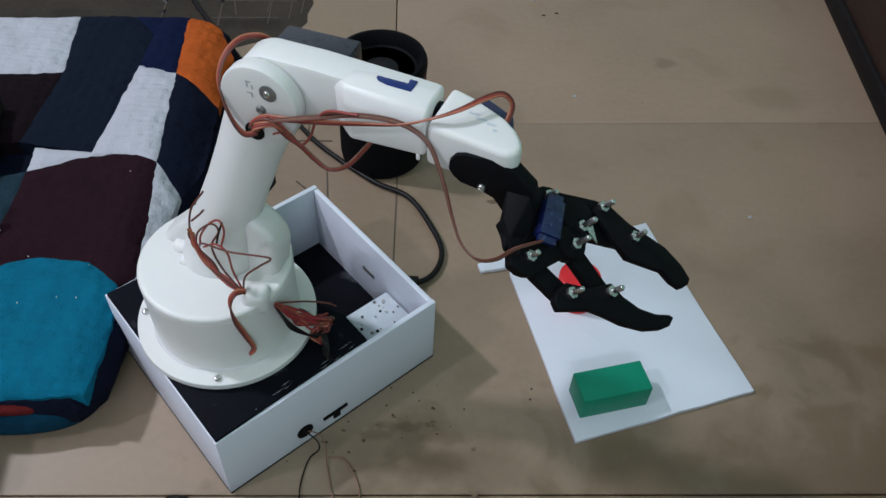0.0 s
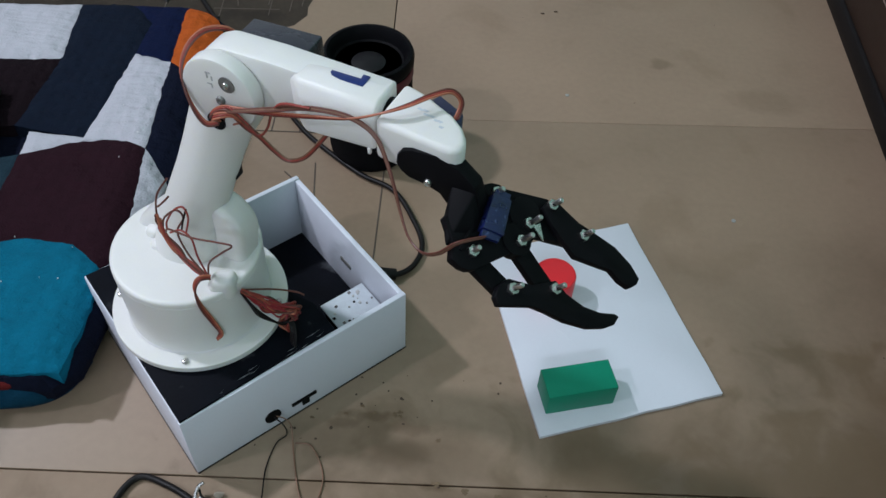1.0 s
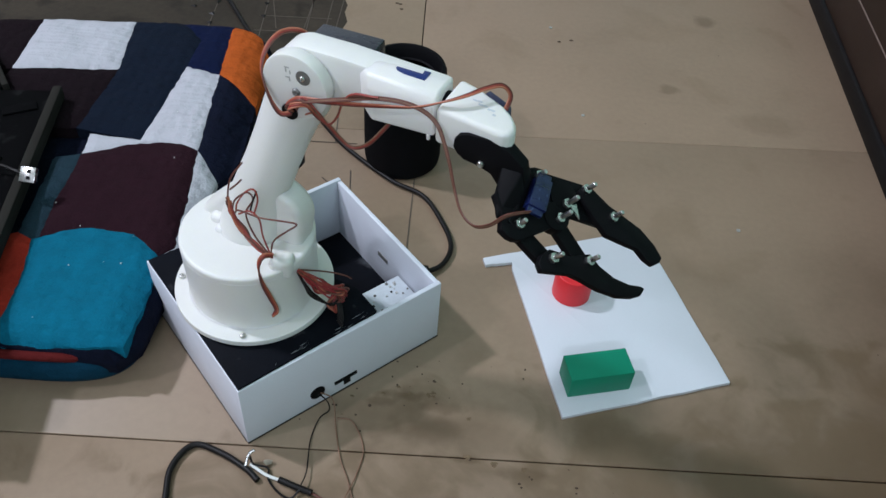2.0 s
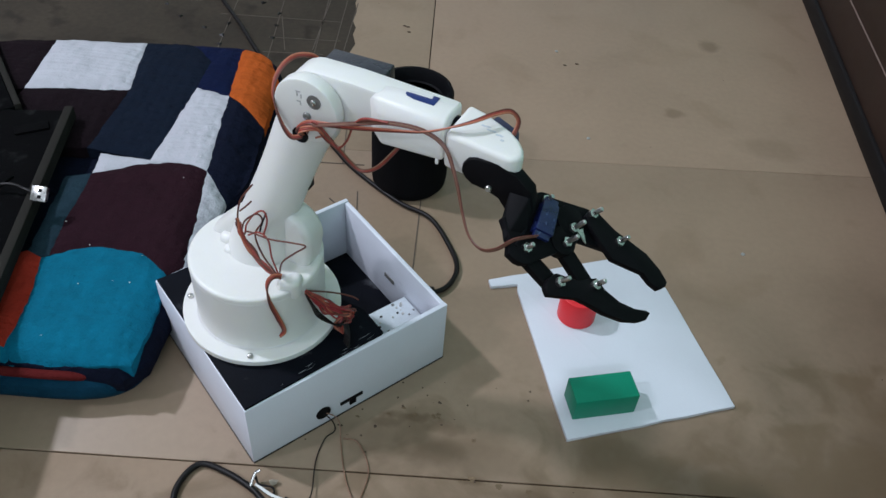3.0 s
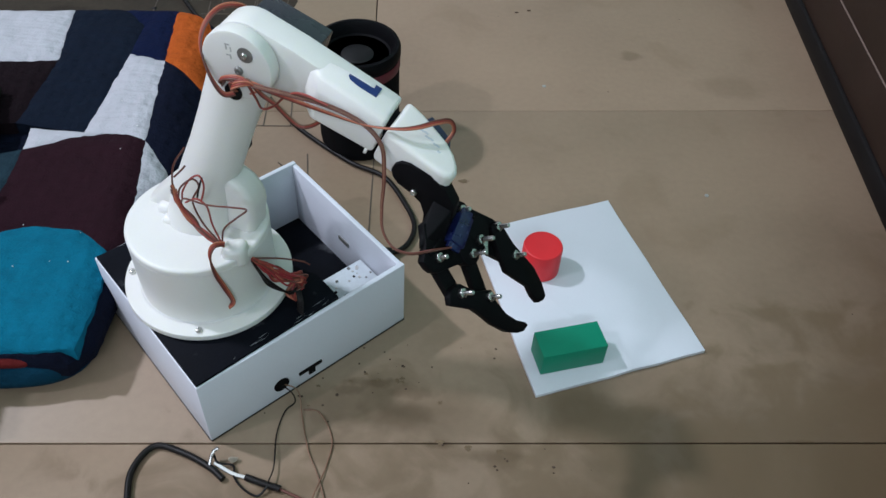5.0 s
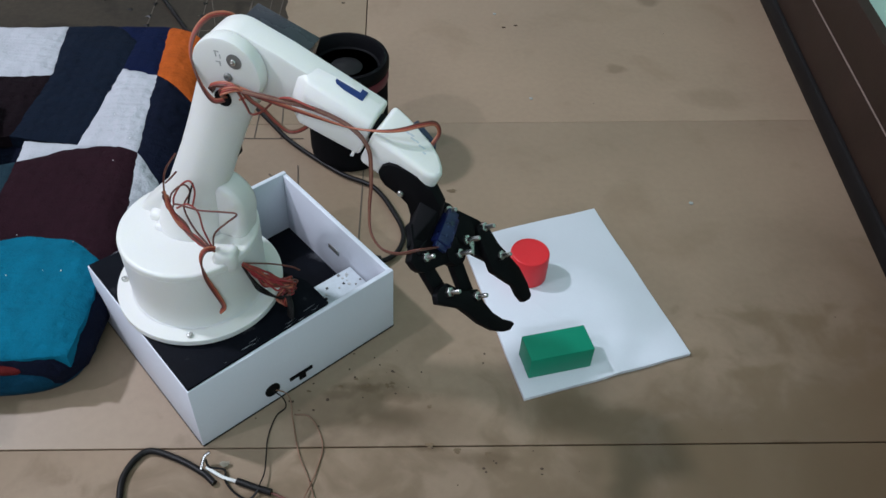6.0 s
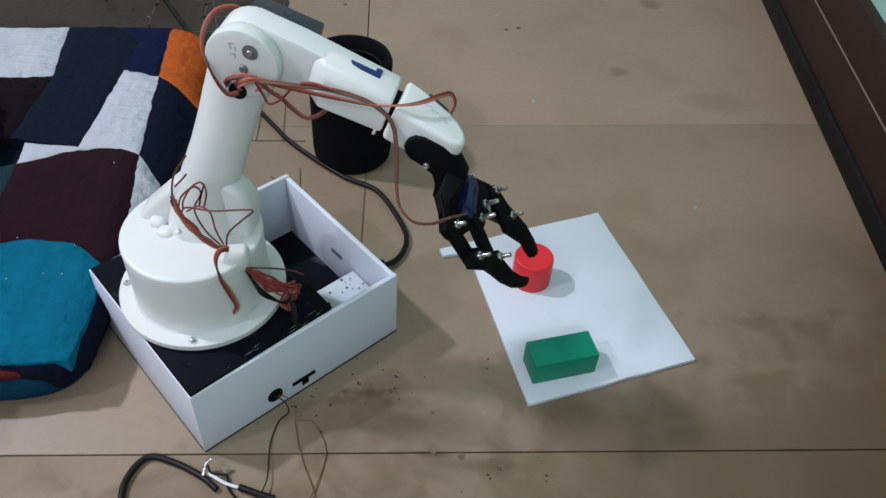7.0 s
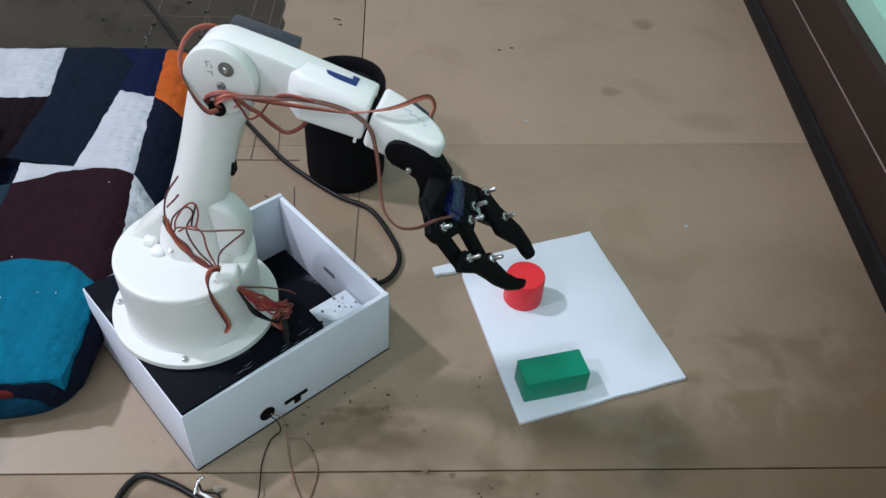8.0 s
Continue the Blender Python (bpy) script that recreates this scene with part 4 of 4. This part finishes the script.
# ---- pencil lines, thin joints and specks on the floor ----
marks = holder("pencil_marks", "pencil lines and thin board joints on the floor boards", "marks", kind="structure")
# several of these strips are board joints, laid on as thin lines
for a, b in (((-0.1376, 0.687), (-0.0721, 0.6906)), ((-0.1213, 0.7321), (-0.1202, 0.6876)), ((-0.0993, 0.746), (-0.094, 0.6894)), ((-0.0669, 0.6069), (-0.0725, 0.6499)), ((-0.098, 0.6363), (-0.0665, 0.6069)), ((-0.0058, 0.4929), (-0.0116, 0.7183)), ((-0.2151, 0.9578), (-0.1956, 0.8837)), ((-0.163, 1.0309), (-0.1638, 0.8895)), ((-0.1278, 1.0064), (-0.1275, 0.8911)), ((-0.278, 1.0), (-0.272, 0.855)), ((-0.2215, 1.01), (-0.2105, 0.85)), ((-0.166, 1.01), (-0.160, 0.87)), ((-0.142, 1.01), (-0.139, 0.88)), ((-0.22, 0.908), (-0.135, 0.914)), ((-0.22, 0.876), (-0.15, 0.882)), ((-0.29, 0.95), (-0.14, 0.957))):
    a, b = Vector((*a, 0)), Vector((*b, 0))
    n = (b - a).normalized().cross(Vector((0, 0, 1))) * 0.0005
    part("line", prism([(a + n)[:2], (b + n)[:2], (b - n)[:2], (a - n)[:2]], -0.0005, 0.0006), M_INK, marks)
specks = bmesh.new()
for i in range(84):
    if i < 30:
        x, y = random.gauss(0.0, 0.045), random.gauss(0.405, 0.014) + 0.0
        y += 0.35 * x
    elif i < 40:
        x, y = random.gauss(0.10, 0.03), random.gauss(0.340, 0.008)
    else:
        x, y = random.uniform(-0.4, 0.44), random.uniform(0.2, 1.1)
    s = random.uniform(0.0002, 0.0008) * (1.9 if i < 40 else 0.8)
    bmesh.ops.create_icosphere(specks, subdivisions=1, radius=s, matrix=Matrix.Translation((x, y, 0.0001)) @ Matrix.Diagonal((1, random.uniform(0.5, 1.2), 0.35, 1)))
for x, y in [(0.1352, 0.9098), (0.1496, 0.915), (-0.0629, 0.9627), (-0.0584, 0.9611), (-0.056, 0.9497)]:
    bmesh.ops.create_icosphere(specks, subdivisions=1, radius=0.0016, matrix=Matrix.Translation((x, y, 0.0006)) @ Matrix.Diagonal((1.6, 0.7, 0.5, 1)))
thing("floor_specks", specks, M_SPECK, "dark specks of dirt scattered over the floor boards", "dirt", kind="stuff")
blots = bmesh.new()
for x, y, r in [(0.0759, 0.622, 0.0045), (0.0091, 0.3998, 0.0032), (0.0278, 0.4017, 0.0032), (0.0026, 0.4063, 0.0016), (-0.0088, 0.3991, 0.0016), (-0.0322, 0.3941, 0.0016), (0.058, 0.3836, 0.002), (0.058, 0.3502, 0.0032), (0.1003, 0.3448, 0.0024), (0.0776, 0.3471, 0.0028), (-0.0372, 0.3767, 0.0008)]:
    for k in range(4):
        cx, cy, turn = x + random.uniform(-r, r) * 0.8, y + random.uniform(-r, r) * 0.5, random.uniform(0, 6)
        ring = [blots.verts.new((cx + r * (0.75 + 0.9 * noise.noise((3 * math.cos(a) + cx * 900, 3 * math.sin(a), k))) * math.cos(a) * 0.8, cy + r * (0.75 + 0.9 * noise.noise((3 * math.cos(a) + cx * 900, 3 * math.sin(a), k))) * math.sin(a) * 0.55, 0.0002 + 0.0001 * k)) for a in [turn + 2 * math.pi * i / 14 for i in range(14)]]
        blots.faces.new(ring)
chips = bmesh.new()
for x, y in ((-0.2748, 0.9297), (-0.2753, 0.9022), (-0.2732, 0.883), (-0.2193, 0.9634), (-0.2176, 0.9348), (-0.2153, 0.9074), (-0.2117, 0.859), (-0.2894, 0.97), (-0.3, 0.915), (-0.245, 0.985), (-0.335, 0.935), (-0.36, 0.96)):
    a = random.uniform(0, 6)
    ring = [chips.verts.new((x + 0.0055 * random.uniform(0.5, 1) * math.cos(a + 2.1 * k), y + 0.0055 * random.uniform(0.5, 1) * math.sin(a + 2.1 * k), 0.0006)) for k in range(3)]
    top = chips.verts.new((x, y, 0.0022))
    for k in range(3):
        chips.faces.new((ring[k], ring[(k + 1) % 3], top))
    chips.faces.new(ring[::-1])
thing("floor_chips", chips, M_CABLE, "small black chips scattered over the dark floor patch", "dirt", kind="stuff")
thing("floor_blots", blots, M_SMUDGE, "dried brown blots on the floor boards", "stain", kind="stuff")
thing("paper_crumb", hull([(-0.0833 + random.uniform(-0.004, 0.004), 0.3301 + random.uniform(-0.003, 0.003), random.uniform(0, 0.006)) for _ in range(14)]), M_CRUMB, "small pale crumb lying on the floor", "crumb")
for x, y in ((0.1255, 0.9393), (0.1586, 0.7722), (0.2995, 0.6169)):
    thing("metal_bit", lathe([(0, 0), (0.0019, 0), (0.0021, 0.0005), (0.0013, 0.0009), (0, 0.0005)], pose(x, y, 0), 12), M_TIN, "tiny shiny metal bit on the floor", "scrap", "metal bits")

# ---- floor boards ----
ROWS = [(-2.0, 0), (-1.2, 0), (-0.8, 0), (-0.4, 0), (0.0, 0), (0.371, 0.0315), (0.76, 0.02), (1.15, 0.01), (1.6, 0), (2.0, 0), (2.6, 0)]   # each joint's place and slope
SEAMS = {3: [-3.4, -0.62, 0.9], 4: [-3.4, -1.2, 0.9], 5: [-3.4, -1.2, -0.001, 0.9]}
for i, ((y0, s0), (y1, s1)) in enumerate(zip(ROWS, ROWS[1:])):
    g0, g1 = (0.00015 if k == 5 else 0.0006 for k in (i, i + 1))   # one joint is all but closed
    xs = SEAMS.get(i, [-3.4, -1.0 - 0.2 * (i % 3), 0.1, 0.9])
    for x0, x1 in zip(xs, xs[1:]):
        a, b = x0 + 0.0006, x1 - 0.0006
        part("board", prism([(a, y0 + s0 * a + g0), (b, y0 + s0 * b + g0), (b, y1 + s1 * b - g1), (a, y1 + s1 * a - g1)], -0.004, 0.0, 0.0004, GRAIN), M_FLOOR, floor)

# far-left floor patch: shade put into the colour, with some dirt
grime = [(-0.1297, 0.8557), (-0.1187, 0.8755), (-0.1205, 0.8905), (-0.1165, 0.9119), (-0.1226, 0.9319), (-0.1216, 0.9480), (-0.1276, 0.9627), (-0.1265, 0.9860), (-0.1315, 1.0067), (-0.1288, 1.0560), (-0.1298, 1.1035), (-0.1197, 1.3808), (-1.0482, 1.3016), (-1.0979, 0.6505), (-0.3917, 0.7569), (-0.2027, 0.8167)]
part("grime", prism(grime, -0.001, 0.0002), M_FLOOR_DARK, floor, "grimy patch of floor with shade painted into its colour")


# ---- what moves ----
# seconds, waist, shoulder, elbow, wrist: degrees from the first pose
JOINTS = [
    (0.0, 0.0, 0.0, 0.0, 0.0),
    (3.5, 0.0, 0.0, 0.0, 0.0),
    (3.6, -0.01, -0.02, -1.41, -0.11),
    (3.7, 0.38, -0.15, -8.32, 1.28),
    (3.8, 0.47, -0.22, -10.12, 1.47),
    (4.0, 0.75, -0.42, -14.74, 2.15),
    (4.25, 0.54, -0.68, -20.56, 2.5),
    (4.5, 0.53, -0.75, -21.19, 2.86),
    (5.0, 0.36, -0.49, -21.87, 2.39),
    (6.2, 0.3, -0.36, -21.39, 1.15),
    (6.5, 4.56, -0.25, -20.97, -0.49),
    (7.0, 9.13, 0.48, -20.87, -3.38),
    (7.5, 9.33, 0.51, -20.95, -3.39),
    (8.0, 8.67, 3.57, -18.75, -4.42),
]


LEAN = Matrix.Translation((-0.01600, 0.02460, -0.04190)) @ Matrix.Rotation(radians(2.814), 4, Vector((-0.1312, -0.9913, -0.0097)))   # turns and shifts the limbs on the base to fit the camera's view


def about(axis, at, degrees):
    return Matrix.Translation(at) @ Matrix.Rotation(radians(degrees), 4, axis) @ Matrix.Translation(-at)


def motions():
    table = np.array(JOINTS, float)
    rows = {"waist": [], "upper": [], "fore": [], "grip": []}
    for k in range(81):
        t = k / 10
        yaw, shoulder, elbow, tip = (float(np.interp(t, table[:, 0], table[:, c])) for c in range(1, 5))
        w = about(Vector((0, 0, 1)), Vector((0, 0, 0)), yaw)
        u = w @ about(ACROSS_ARM, SHOULDER, shoulder)
        f = u @ about(ACROSS_ARM, ELBOW, elbow)
        g = f @ about(WRIST_AXIS, WRIST, tip)
        for name, m in (("waist", w), ("upper", LEAN @ u), ("fore", LEAN @ f), ("grip", LEAN @ g)):
            rows[name].append((t, m))
    walk(waist, rows["waist"])
    walk(upper, rows["upper"])
    for ob in (forearm, wrist):
        walk(ob, rows["fore"])
    for ob in (gripper, upper_finger, lower_finger):
        walk(ob, rows["grip"])


motions()
